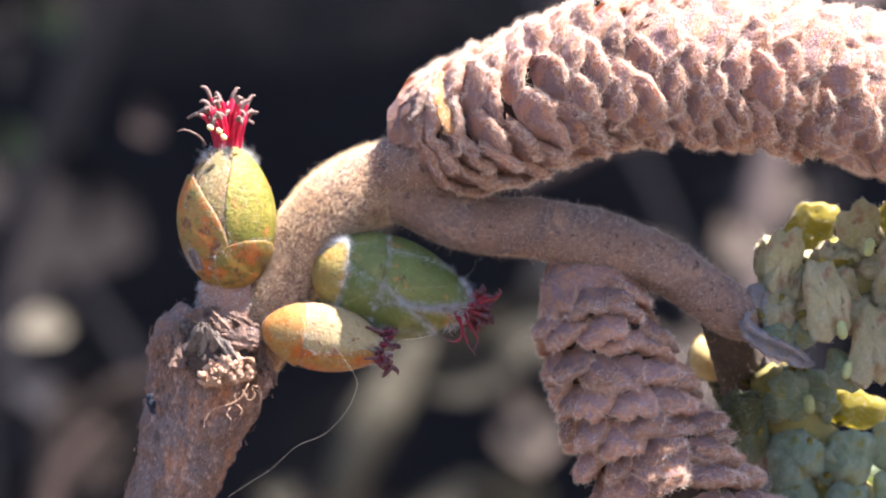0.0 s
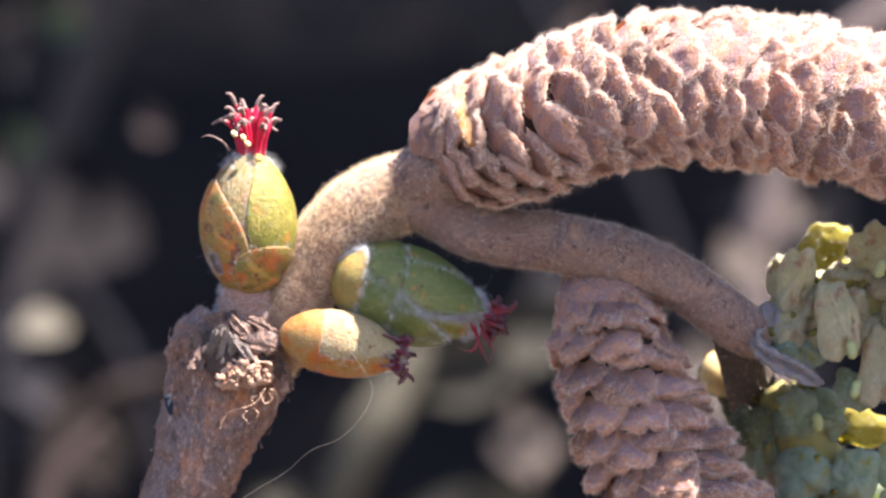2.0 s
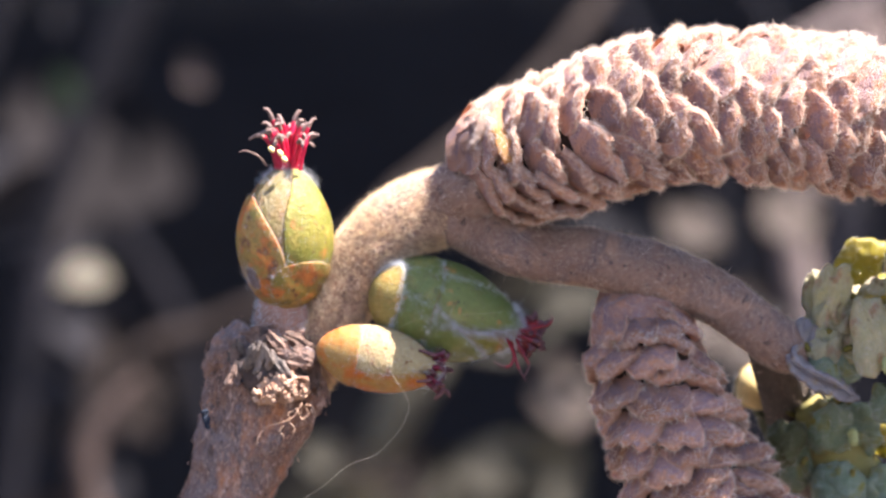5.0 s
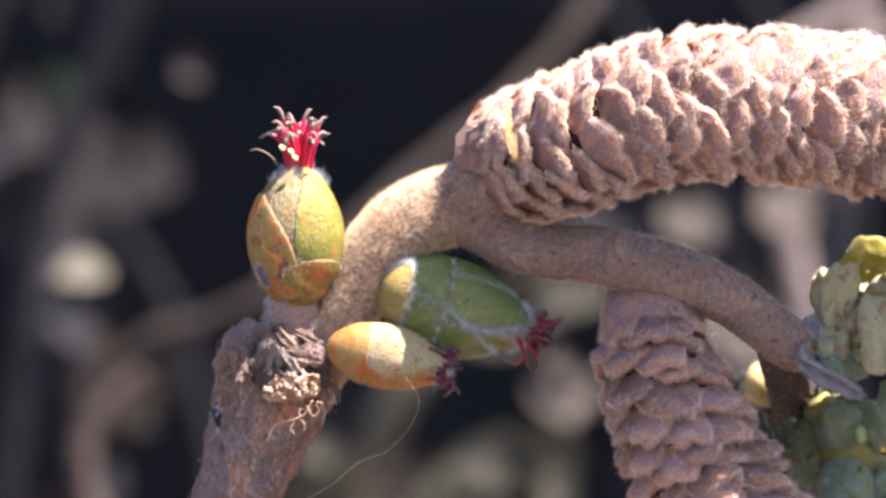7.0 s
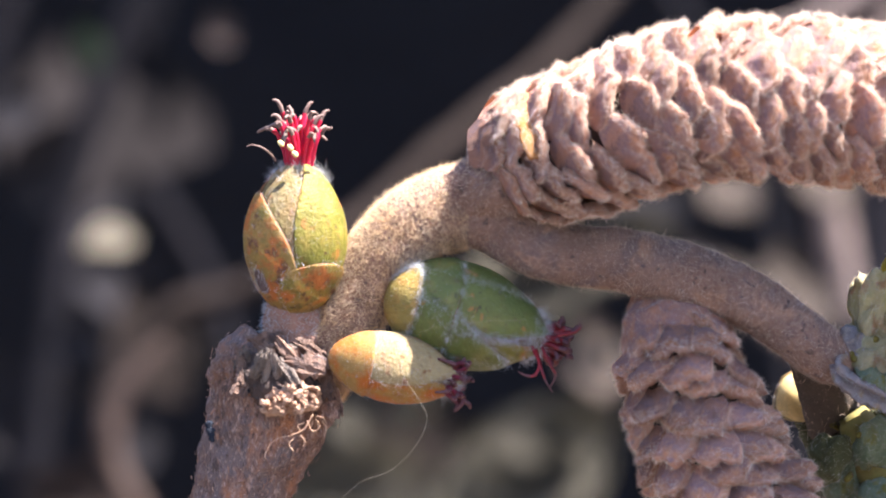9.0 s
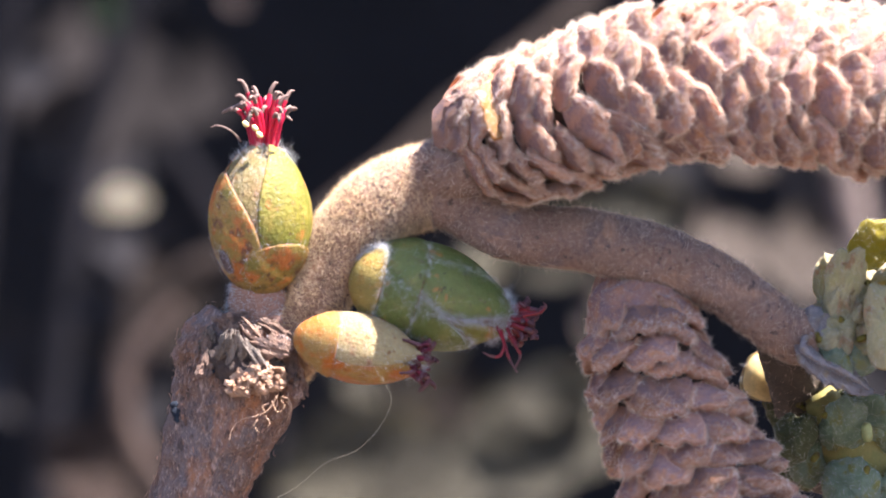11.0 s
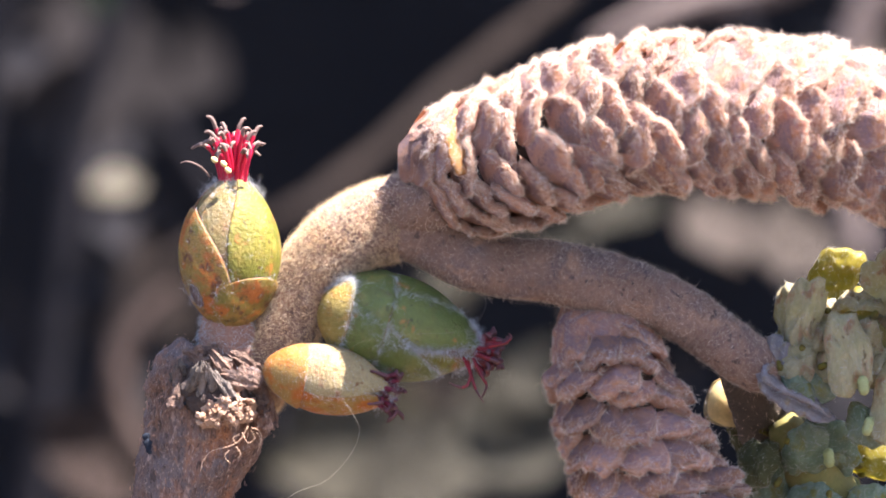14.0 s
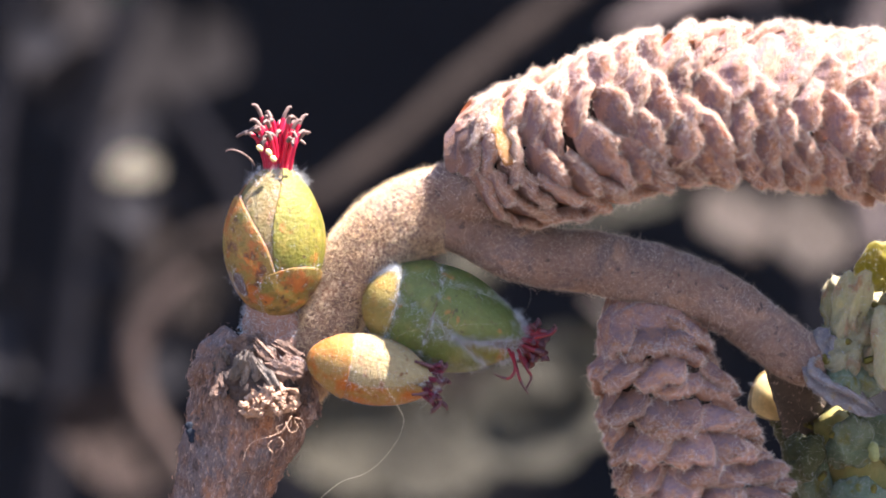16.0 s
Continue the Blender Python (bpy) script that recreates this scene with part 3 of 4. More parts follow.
# ---- catkins ----
def catkin_scale_mesh(kind, rng):
    """One downy bract: a broad shingle that rises to a thick, ragged free edge and turns in under it; x around the catkin, y towards its tip, z outwards; millimetres."""
    nu, R = 17, 3.4
    rows = [(0.0, 0.0), (0.3, 0.0), (0.5, 0.0), (0.66, 0.0), (0.78, 0.02), (0.88, 0.08), (0.95, 0.19), (0.99, 0.34), (1.0, 0.52), (0.96, 0.74), (0.82, 0.92)]
    skew, bulge, blunt = rng.normal() * 0.22, rng.normal() * 0.3, rng.uniform(1.6, 2.6)
    verts, faces = [], []
    for v, under in rows:
        w = 1.66 * (0.70 + 0.30 * math.sin(min(v, 1) * math.pi * 0.58))
        for i in range(nu):
            u = -1 + 2 * i / (nu - 1)
            x = w * u
            edge = 1 - 0.20 * abs(u) ** blunt - 0.32 * u**6
            edge += 0.20 * noise.noise(Vector((x * 1.1 + kind * 5, kind * 2.2, 0.5))) + 0.12 * noise.noise(Vector((x * 3.4 + kind * 3, kind * 1.7, 2.5)))
            y = 2.45 * v * edge + skew * u * v
            rise = min(v, 1) ** 1.15
            z = -x * x / (2 * R) - 0.16 * u**4 + 1.32 * rise * (1 - 0.30 * u**4) * (1 + bulge * u * 0.6) - under
            z += rise * (0.26 * noise.noise(Vector((x * 1.1 + kind * 7, y * 0.9, kind))) + 0.26 * noise.noise(Vector((x * 2.6 + kind * 7, y * 1.9, kind))))
            z += 0.10 * rise * math.exp(-((u - 0.4 * skew) / 0.3) ** 2)
            verts.append((x * MM, y * MM, z * MM))
    for r in range(len(rows) - 1):
        for i in range(nu - 1):
            faces.append((r * nu + i, r * nu + i + 1, (r + 1) * nu + i + 1, (r + 1) * nu + i))
    slots = [1 if r >= 5 else 0 for r in range(len(rows) - 1) for _ in range(nu - 1)]
    return mesh_from("scale", verts, faces, [M_CATKIN, M_CATKIN_RIM], True, slots)


def build_catkin(points, label, pitch, around, turn, seed, hairs, first, stagger, relief, size):
    rng = np.random.default_rng(seed)
    line, rad = limb(points, 14)
    body = thing("male_catkin", Vector(line[0]), label, "catkin", "closed male catkins")
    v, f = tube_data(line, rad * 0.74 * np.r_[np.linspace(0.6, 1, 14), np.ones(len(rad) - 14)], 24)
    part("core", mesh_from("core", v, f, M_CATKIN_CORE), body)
    meshes = [catkin_scale_mesh(k, rng) for k in range(14)]
    cum = np.r_[0, np.cumsum(np.linalg.norm(np.diff(line, axis=0), axis=1))]
    fr = frames_along(line)
    made, s, n = [], first, 0
    # a shallow spiral, every other scale a little further on: each lies over the joints of those before
    while s < cum[-1] - 0.3 * pitch:
        place = s + (stagger if n % 2 else -stagger) * pitch + rng.normal() * 0.13 * pitch
        q = min(max(place, 0), cum[-1])
        i = min(int(np.searchsorted(cum, q)), len(line) - 1)
        r = np.interp(min(q + 1.0 * MM, cum[-1]), cum, rad)
        young = min(max(s - first, 0) / (4.5 * MM), 1.0)
        lift = relief * (0.5 + 0.5 * young) * max(min(r / (3.7 * MM), 1.0), 0.5)
        c = np.array([np.interp(q, cum, line[:, k]) for k in range(3)]) + (place - q) * fr[0][0]
        t, e1, e2 = fr[i]
        a = turn + n * 2 * math.pi / around + rng.normal() * 0.09
        out = e1 * math.cos(a) + e2 * math.sin(a)
        k = r / (3.8 * MM)
        m = Matrix(np.column_stack([np.cross(t, out), t, out]).tolist()).to_4x4()
        m = Matrix.Translation(Vector(c + out * (r - 1.06 * lift * MM + rng.normal() * 0.06 * MM))) @ m @ Matrix.Rotation(rng.normal() * 0.12, 4, "Z") @ Matrix.Rotation(rng.normal() * 0.025, 4, "X") @ Matrix.Rotation(rng.normal() * 0.05, 4, "Y")
        m = m @ Matrix.Diagonal((k * rng.uniform(0.92, 1.12) * 8.5 / around, size * rng.uniform(0.88, 1.1) * (0.9 + 0.1 * young), rng.uniform(0.85, 1.15) * lift, 1))
        me = meshes[int(rng.integers(14))]
        ob = attach(new("scale", me), body)
        ob.matrix_basis = m
        made.append((me, m))
        s += pitch / around
        n += 1
    # down on the backs, and a longer fringe along the free edges
    tris, norms = mesh_tris(made)
    row = np.tile(np.repeat(np.arange(10), 32), len(made))
    back, rim = (row >= 3) & (row <= 6), (row >= 5) & (row <= 7)
    vv, ff = hairs_on(tris[back], norms[back], int(hairs * 0.8), 0.16 * MM, 0.0098 * MM, 0.9, rng)
    part("fuzz", mesh_from("fuzz", vv, ff, M_CATKIN_DOWN, smooth=False), body, kind="stuff")
    vv, ff = hairs_on(tris[rim], norms[rim], int(hairs * 0.42), 0.25 * MM, 0.0105 * MM, 0.6, rng)
    part("fringe", mesh_from("fringe", vv, ff, M_CATKIN_FUZZ, smooth=False), body, kind="stuff")
    return body


# ---- female flower buds ----
def bud_profile(s, plump):
    """Radius of an egg along its axis, 0 to 1; plump: where it is widest, and how blunt."""
    return (math.sin(math.pi * min(max(s, 0), 1) ** plump[0])) ** plump[1]


def bud_scale(base, axis, length, radius, plump, a0, wa, s0, s1, layer, mat, edge=True, nu=19, nv=26, blunt=2.4, shift=0.0):
    """A curved shell on an egg, pointed towards the tip, its rim turned in. Returns the mesh and its rim line."""
    axis = axis.normalized()
    e1 = (Vector((0, -1, 0)) - axis * -axis.y).normalized()
    e2 = axis.cross(e1)
    verts, rim = [], []
    pad = 0.065 * MM

    def place(u, t, sink):
        half = wa * (0.80 + 0.55 * t - 0.35 * t * t) * max(1 - t**blunt, 0.0) ** 0.55
        a = a0 + u * half + shift * t
        s = s0 + (s1 - s0) * t * (1 - 0.0 * u * u)
        r = radius * bud_profile(s, plump) + layer * pad - sink
        r += 0.03 * MM * noise.noise(Vector((a * 3, s * 5, layer * 3.3 + a0)))
        return base + axis * (length * s) + (e1 * math.cos(a) + e2 * math.sin(a)) * r

    us = [-1.0, -0.99, -0.96] + [-0.85 + 1.7 * k / (nu - 7) for k in range(nu - 6)] + [0.96, 0.99, 1.0]
    ts = [0.0] + [k / (nv - 3) * 0.96 for k in range(1, nv - 2)] + [0.985, 0.999]
    for j, t in enumerate(ts):
        for i, u in enumerate(us):
            end = abs(u) == 1.0 or j == len(ts) - 1
            near = abs(u) > 0.98 or j >= len(ts) - 2
            verts.append(place(u, t, 1.2 * pad if end else (0.25 * pad if near else 0.0)))
            if i in (1, len(us) - 2):
                rim.append(np.array(verts[-1]))
    n = len(us)
    faces, slots = [], []
    for j in range(len(ts) - 1):
        for i in range(n - 1):
            faces.append((j * n + i, j * n + i + 1, (j + 1) * n + i + 1, (j + 1) * n + i))
            slots.append(1 if edge and (i in (0, n - 2) or j >= len(ts) - 2) else 0)
    return mesh_from("bud_scale", verts, faces, [mat, M_BUD_EDGE], True, slots), rim


def add_stigma(points, r, mats, bud):
    """A red style and, as a piece of its own, its withered tip."""
    line = spline(points, 5)
    n = len(line)
    rad = r * np.r_[np.linspace(1.1, 0.9, n - 5), np.linspace(0.75, 0.45, 5)]
    v, f = tube_data(line, rad, 7, r * 0.25, r * 2.0, float(points[0][0] * 1e5), caps=False)
    cut = int(n * 0.62)
    style = part("stigma", mesh_from("stigma", v[: (cut + 1) * 7], f[: cut * 7], mats[0]), bud)
    ends = [tuple(k - cut * 7 for k in q) for q in f[cut * 7 :]] + [tuple((n - 1 - cut) * 7 + k for k in range(7))]
    part("tip", mesh_from("tip", v[cut * 7 :], ends, mats[1]), style)


def build_bud(name, label, base, tip, radius, plump, scales, fringe, fringe_len, seed, stig, group="female flower buds on the twig", wool=0, down=0):
    rng = np.random.default_rng(seed)
    axis = tip - base
    length = axis.length
    bud = thing(name, base, label, "flower bud", group)
    ax = axis.normalized()
    v, f = [], []
    line = np.array([base + axis * s for s in np.linspace(0.01, 0.985, 20)])
    rad = np.array([radius * bud_profile(s, plump) * 0.97 for s in np.linspace(0.01, 0.985, 20)])
    v, f = tube_data(line, rad, 28)
    part("bud_core", mesh_from("bud_core", v, f, M_BUD_PALE), bud)
    rims, shells = [], []
    for a, w, s0, s1, layer, mat, blunt, shift in scales:
        me, rim = bud_scale(base, axis, length, radius, plump, radians(a), radians(w), s0, s1, layer, mat, blunt=blunt, shift=radians(shift))
        part("bud_scale", me, bud)
        shells.append((me, ID))
        rims += rim[6:]
    if down:
        fuzz("bud_down", shells, down, 0.09 * MM, 0.006 * MM, 0.7, M_WHITE_HAIR, bud, seed + 100)
    if fringe:
        rims = np.array(rims)
        off = rims - np.array(base)
        off -= np.outer(off @ np.array(ax), np.array(ax))
        rims = rims[off[:, 1] < -0.45 * np.linalg.norm(off, axis=1)]
        k = rng.choice(len(rims), fringe)
        c = rims[k] + rng.normal(size=(fringe, 3)) * 0.10 * MM
        out = c - np.array([np.array(base) + np.array(ax) * ((q - np.array(base)) @ np.array(ax)) for q in c])
        out /= np.linalg.norm(out, axis=1)[:, None]
        tris = np.stack([c, c + rng.normal(size=c.shape) * 0.02 * MM, c + rng.normal(size=c.shape) * 0.02 * MM], 1)
        vv, ff = hairs_on(tris, out * 0.35 + np.array(ax) * 0.5, fringe, fringe_len, 0.008 * MM, 0.8, rng)
        part("scale_fringe", mesh_from("scale_fringe", vv, ff, M_WHITE_HAIR, smooth=False), bud, kind="stuff")
    # wool round the foot of the tuft
    if wool:
        e1 = np.array((Vector((0, -1, 0)) - ax * -ax.y).normalized())
        e2 = np.cross(np.array(ax), e1)
        an, lv = rng.random(wool) * 2 * math.pi, rng.uniform(0.86, 0.98, wool)
        out = np.cos(an)[:, None] * e1 + np.sin(an)[:, None] * e2
        rr = np.array([radius * bud_profile(q, plump) for q in lv]) + 0.12 * MM
        c = np.array(base) + np.array(axis) * lv[:, None] + out * rr[:, None]
        tris = np.stack([c, c + rng.normal(size=c.shape) * 0.02 * MM, c + rng.normal(size=c.shape) * 0.02 * MM], 1)
        vv, ff = hairs_on(tris, out * 0.3 + np.array(ax) * 0.6, wool, 0.38 * MM, 0.009 * MM, 0.8, rng)
        part("wool", mesh_from("wool", vv, ff, M_WHITE_HAIR, smooth=False), bud, kind="stuff")
    # the tuft of stigmas
    if stig:
        count, ln, spread, r, mats, curl, start = stig
        e1 = (Vector((0, -1, 0)) - ax * -ax.y).normalized()
        e2 = ax.cross(e1)
        for k in range(count):
            a = 2.4 * k + rng.normal() * 0.2
            q = math.sqrt((k + 0.5) / count)
            out = e1 * math.cos(a) + e2 * math.sin(a)
            root = base + axis * start + out * spread * 0.45 * q
            l = ln * rng.uniform(0.72, 1.08) * (1 - 0.22 * q * q)
            turn = Vector(rng.normal(size=3)).normalized()
            bend = (out * 0.6 + turn * 0.9).normalized()
            curl_k = curl * rng.uniform(0.4, 1.5)
            pts = [root, root + ax * l * 0.35 + out * spread * 0.15 * q, root + ax * l * 0.7 + out * spread * 0.35 * q, root + ax * l * 0.95 + out * spread * 0.5 * q + bend * curl_k * 0.25,
                   root + ax * l * 1.05 + out * spread * 0.55 * q + bend * curl_k * 0.75, root + ax * (l * 1.05 - 0.25 * curl_k) + out * spread * 0.6 * q + bend * curl_k * 1.2]
            add_stigma(pts, r, mats, bud)
    return bud


# ---- opened catkins ----
def open_scale_mesh(k, rough):
    """A lobed, cupped bract of an opened catkin, 1 mm half width, facing z; fringed edge; rough: how crumpled."""
    rings, seg = [0.0, 0.25, 0.48, 0.68, 0.84, 0.95, 1.0, 1.02, 0.9], 28
    verts, faces = [], []
    for j, q in enumerate(rings):
        for i in range(seg):
            a = 2 * math.pi * i / seg
            edge = (abs(math.cos(a)) ** 3.2 + abs(math.sin(a)) ** 3.2) ** (-1 / 3.2) * 0.94 + 0.08 * math.sin(2 * a + k) + 0.09 * math.sin(3 * a + 2.3 * k) + 0.06 * math.sin(7 * a + k) + (0.05 * noise.noise(Vector((i * 0.9, k * 4.0, 0))) if j >= 4 else 0)
            x, y = q * edge * math.cos(a), q * edge * math.sin(a)
            z = 0.34 - 0.5 * q**3 - 0.05 * math.exp(-((x - 0.1 * math.sin(k)) / 0.22) ** 2) + rough * (0.42 * noise.noise(Vector((x * 1.8, y * 3.2, k * 3.1))) + 0.16 * noise.noise(Vector((x * 4.0, y * 7.0, k * 3.1))))
            if j == 7:
                z -= 0.10
            if j == 8:
                z = -0.45
            verts.append((x * MM, y * MM, z * MM))
    for j in range(len(rings) - 1):
        for i in range(seg):
            m = (i + 1) % seg
            faces.append((j * seg + i, j * seg + m, (j + 1) * seg + m, (j + 1) * seg + i))
    return [verts, faces]


def build_open_catkin(axis_rows, scales, fill, anthers, label, seed, plump=(), rest=26):
    rng = np.random.default_rng(seed)
    line, rad = limb(axis_rows, 8)
    body = thing("open_catkin", Vector(line[0]), label, "catkin", "opened yellow-green catkins")
    v, f = tube_data(line, rad * 0.7, 18, 0.25 * MM, 0.8 * MM, seed)
    part("axis", mesh_from("axis", v, f, M_OPEN_CORE), body)
    shapes = [open_scale_mesh(k, 1.0) for k in range(5)]
    cups = [open_scale_mesh(k, 0.55) for k in range(5)]
    meshes, made = {}, []
    for n, (u, v0, d, w, h, lean, nod, swing, mat) in enumerate(scales):
        key = (n % 5, mat.name)
        if key not in meshes:
            meshes[key] = mesh_from("scale", *(shapes if mat in (M_OPEN, M_BRACT_LAV) else cups)[n % 5], mat)
        m = Matrix.Translation(spot(u, v0 + 12, d)) @ pose(0, 0, 0, 90 + nod, 0, swing) @ Matrix.Rotation(radians(-lean), 4, "Z")
        m = m @ Matrix.Diagonal((w / 50, h / 38, 1.3, 1))
        ob = attach(new("scale", meshes[key]), body)
        ob.matrix_basis = m
        made.append((meshes[key], m))
    # the rest of the scales, set in a spiral round the axis
    fr = frames_along(line)
    for n in range(rest):
        i = 4 + int((len(line) - 5) * n / rest)
        t, e1, e2 = fr[i]
        a = n * 2.399 + rng.normal() * 0.2
        out = e1 * math.cos(a) + e2 * math.sin(a)
        key = (n % 5, fill.name)
        if key not in meshes:
            meshes[key] = mesh_from("scale", *shapes[n % 5], fill)
        m = Matrix(np.column_stack([np.cross(t, out), t, out]).tolist()).to_4x4()
        m = Matrix.Translation(Vector(line[i] + out * (rad[i] * 0.75 + 0.3 * MM))) @ m @ Euler((rng.normal() * 0.4, rng.normal() * 0.4, rng.normal() * 0.5)).to_matrix().to_4x4()
        m = m @ Matrix.Diagonal((rng.uniform(0.8, 1.2), rng.uniform(1.1, 1.6), 1.3, 1))
        ob = attach(new("scale", meshes[key]), body)
        ob.matrix_basis = m
        made.append((meshes[key], m))
    fuzz("scale_down", made, 60000, 0.18 * MM, 0.011 * MM, 1.0, M_OPEN_FUZZ, body, seed + 2)
    tris, norms = mesh_tris(made)
    ring = np.tile(np.repeat(np.arange(8), 56), len(made))
    rim = (ring >= 5) & (ring <= 6)
    vv, ff = hairs_on(tris[rim], norms[rim], 12000, 0.24 * MM, 0.016 * MM, 0.6, rng)
    part("scale_fringe", mesh_from("scale_fringe", vv, ff, M_OPEN_FUZZ, smooth=False), body, kind="stuff")
    # stamens packed between the scales
    grain = tube_data(np.array([(0, 0, z * MM) for z in (-0.3, -0.24, -0.1, 0.0, 0.1, 0.24, 0.3)]), np.array([0.04, 0.13, 0.18, 0.15, 0.18, 0.13, 0.04]) * MM, 8)
    me = mesh_from("anther", *grain, M_ANTHER)
    for k in range(anthers):
        i = int(rng.integers(len(line)))
        t, e1, e2 = frames_along(line)[i]
        a = rng.random() * 2 * math.pi
        c = line[i] + (e1 * math.cos(a) + e2 * math.sin(a)) * (rad[i] + rng.uniform(-0.1, 0.45) * MM)
        ob = attach(new("anther", me), body)
        ob.matrix_basis = Matrix.Translation(Vector(c)) @ Euler(rng.uniform(0, 6, 3).tolist()).to_matrix().to_4x4()
    # plump unopened ones between the scales in front
    young = mesh_from("anther", *grain, M_ANTHER_GREEN)
    for u, v0, d in plump:
        ob = attach(new("anther", young), body)
        ob.matrix_basis = Matrix.Translation(spot(u, v0, d)) @ pose(0, 0, 0, rng.uniform(-30, 30), rng.uniform(-30, 30), 0) @ Matrix.Scale(1.6, 4)
    return body


# ---- background ----
def far(u, v, d):
    """A place behind the twig, d metres back, in line with the sheet's place (u, v) as seen from 0.3 m in front."""
    k = (0.3 + d) / 10800
    return Vector(((u - 784) * k, d, (441 - v) * k))


def build_stem(rows, d, mat, label, group="dry stems behind the twig"):
    pts = [(*far(u, v, d + dd), r * (0.3 + d) / 10800) for u, v, dd, r in rows]
    line = spline(pts, 6)
    v, f = tube_data(line[:, :3], line[:, 3], 10, 0.0006, 0.01, d * 9)
    ob = new("dry_stem", mesh_from("dry_stem", v, f, mat))
    return tagged(ob, label, "stem", group)


def dead_leaf_mesh(k, mat):
    nu, nv = 9, 9
    verts, faces = [], []
    for j in range(nv):
        v = j / (nv - 1)
        w = 0.55 * math.sin(math.pi * v**0.85) + 0.02
        for i in range(nu):
            u = -1 + 2 * i / (nu - 1)
            x, y = u * w * (1 + 0.06 * math.sin(9 * v + k)), v * 1.6 - 0.8
            verts.append((x, y, 0.18 * u * u + 0.25 * math.sin(2.5 * v + k) * (0.5 + 0.4 * u) + 0.05 * noise.noise(Vector((x * 3, y * 3, k)))))
    for j in range(nv - 1):
        for i in range(nu - 1):
            faces.append((j * nu + i, j * nu + i + 1, (j + 1) * nu + i + 1, (j + 1) * nu + i))
    return mesh_from("dead_leaf", verts, faces, mat)


LEAVES = {}


def build_leaf(u, v, d, size_u, lean, nod, swing, mat, label):
    key = mat.name
    if key not in LEAVES:
        LEAVES[key] = dead_leaf_mesh(len(LEAVES), mat)
    s = size_u * (0.3 + d) / 10800 / 2
    ob = new("dead_leaf", LEAVES[key])
    ob.matrix_basis = Matrix.Translation(far(u, v, d)) @ pose(0, 0, 0, 90 + nod, 0, swing) @ Matrix.Rotation(radians(lean), 4, "Z") @ Matrix.Scale(s, 4)
    return tagged(ob, label, "leaf", "dead leaves behind the twig")


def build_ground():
    """One sheet: level unseen litter that bounces light, an added bank undercut and coloured for the dark shade behind,
    and land beyond it to the horizon.
    """
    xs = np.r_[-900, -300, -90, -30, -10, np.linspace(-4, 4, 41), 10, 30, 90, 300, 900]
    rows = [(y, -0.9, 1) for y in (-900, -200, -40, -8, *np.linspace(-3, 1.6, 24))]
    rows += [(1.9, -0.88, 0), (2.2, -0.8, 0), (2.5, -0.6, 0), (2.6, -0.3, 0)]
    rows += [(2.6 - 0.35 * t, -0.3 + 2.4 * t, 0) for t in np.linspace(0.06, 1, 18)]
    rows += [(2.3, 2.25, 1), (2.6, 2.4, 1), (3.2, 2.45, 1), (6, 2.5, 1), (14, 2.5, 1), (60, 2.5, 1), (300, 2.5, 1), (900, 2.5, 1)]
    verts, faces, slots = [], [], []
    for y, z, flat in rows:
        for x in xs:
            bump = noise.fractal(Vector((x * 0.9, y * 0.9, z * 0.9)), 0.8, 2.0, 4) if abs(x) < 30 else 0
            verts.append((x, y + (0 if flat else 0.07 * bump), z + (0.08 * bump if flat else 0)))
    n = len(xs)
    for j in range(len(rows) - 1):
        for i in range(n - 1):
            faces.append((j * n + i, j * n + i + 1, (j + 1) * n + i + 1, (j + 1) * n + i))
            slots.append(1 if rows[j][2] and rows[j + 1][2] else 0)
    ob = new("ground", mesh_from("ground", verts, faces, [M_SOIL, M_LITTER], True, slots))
    return tagged(ob, "unseen bounce litter and an added bank with shade in its colour", "ground", kind="structure")


# ---- the place ----
ground = build_ground()
twig = build_twig()
catkin_long = build_catkin([(712, 270, 2.2, 50), (740, 250, 1.9, 88), (775, 238, 1.2, 112), (825, 222, 0.0, 126), (900, 197, -1.3, 130), (1000, 155, -2.2, 133), (1120, 128, -2.9, 137), (1250, 122, -3.3, 138), (1380, 132, -3.5, 138), (1500, 155, -3.5, 138), (1620, 191, -3.5, 136), (1740, 243, -3.3, 130), (1860, 313, -2.9, 116), (1960, 387, -2.3, 86), (2010, 433, -1.9, 34)],
                           "closed pinkish-brown male catkin, downy scales, sunlit from above", 1.06 * MM, 9.5, 0.4, 21, 290000, 0.4 * MM, 0.1, 0.74, 0.86)
catkin_hanging = build_catkin([(1030, 450, 1.8, 46), (1038, 492, 1.6, 82), (1048, 535, 1, 102), (1060, 590, 0.4, 118), (1092, 680, 0, 127), (1138, 770, -0.2, 133), (1192, 860, -0.4, 136), (1254, 940, -0.4, 132), (1320, 1015, -0.4, 126), (1390, 1088, -0.4, 100), (1430, 1132, -0.4, 40)],
                              "closed pinkish-brown male catkin hanging in shade below the twig", 1.15 * MM, 9.5, 0.9, 31, 110000, 0.2 * MM, 0.2, 1.3, 0.92)
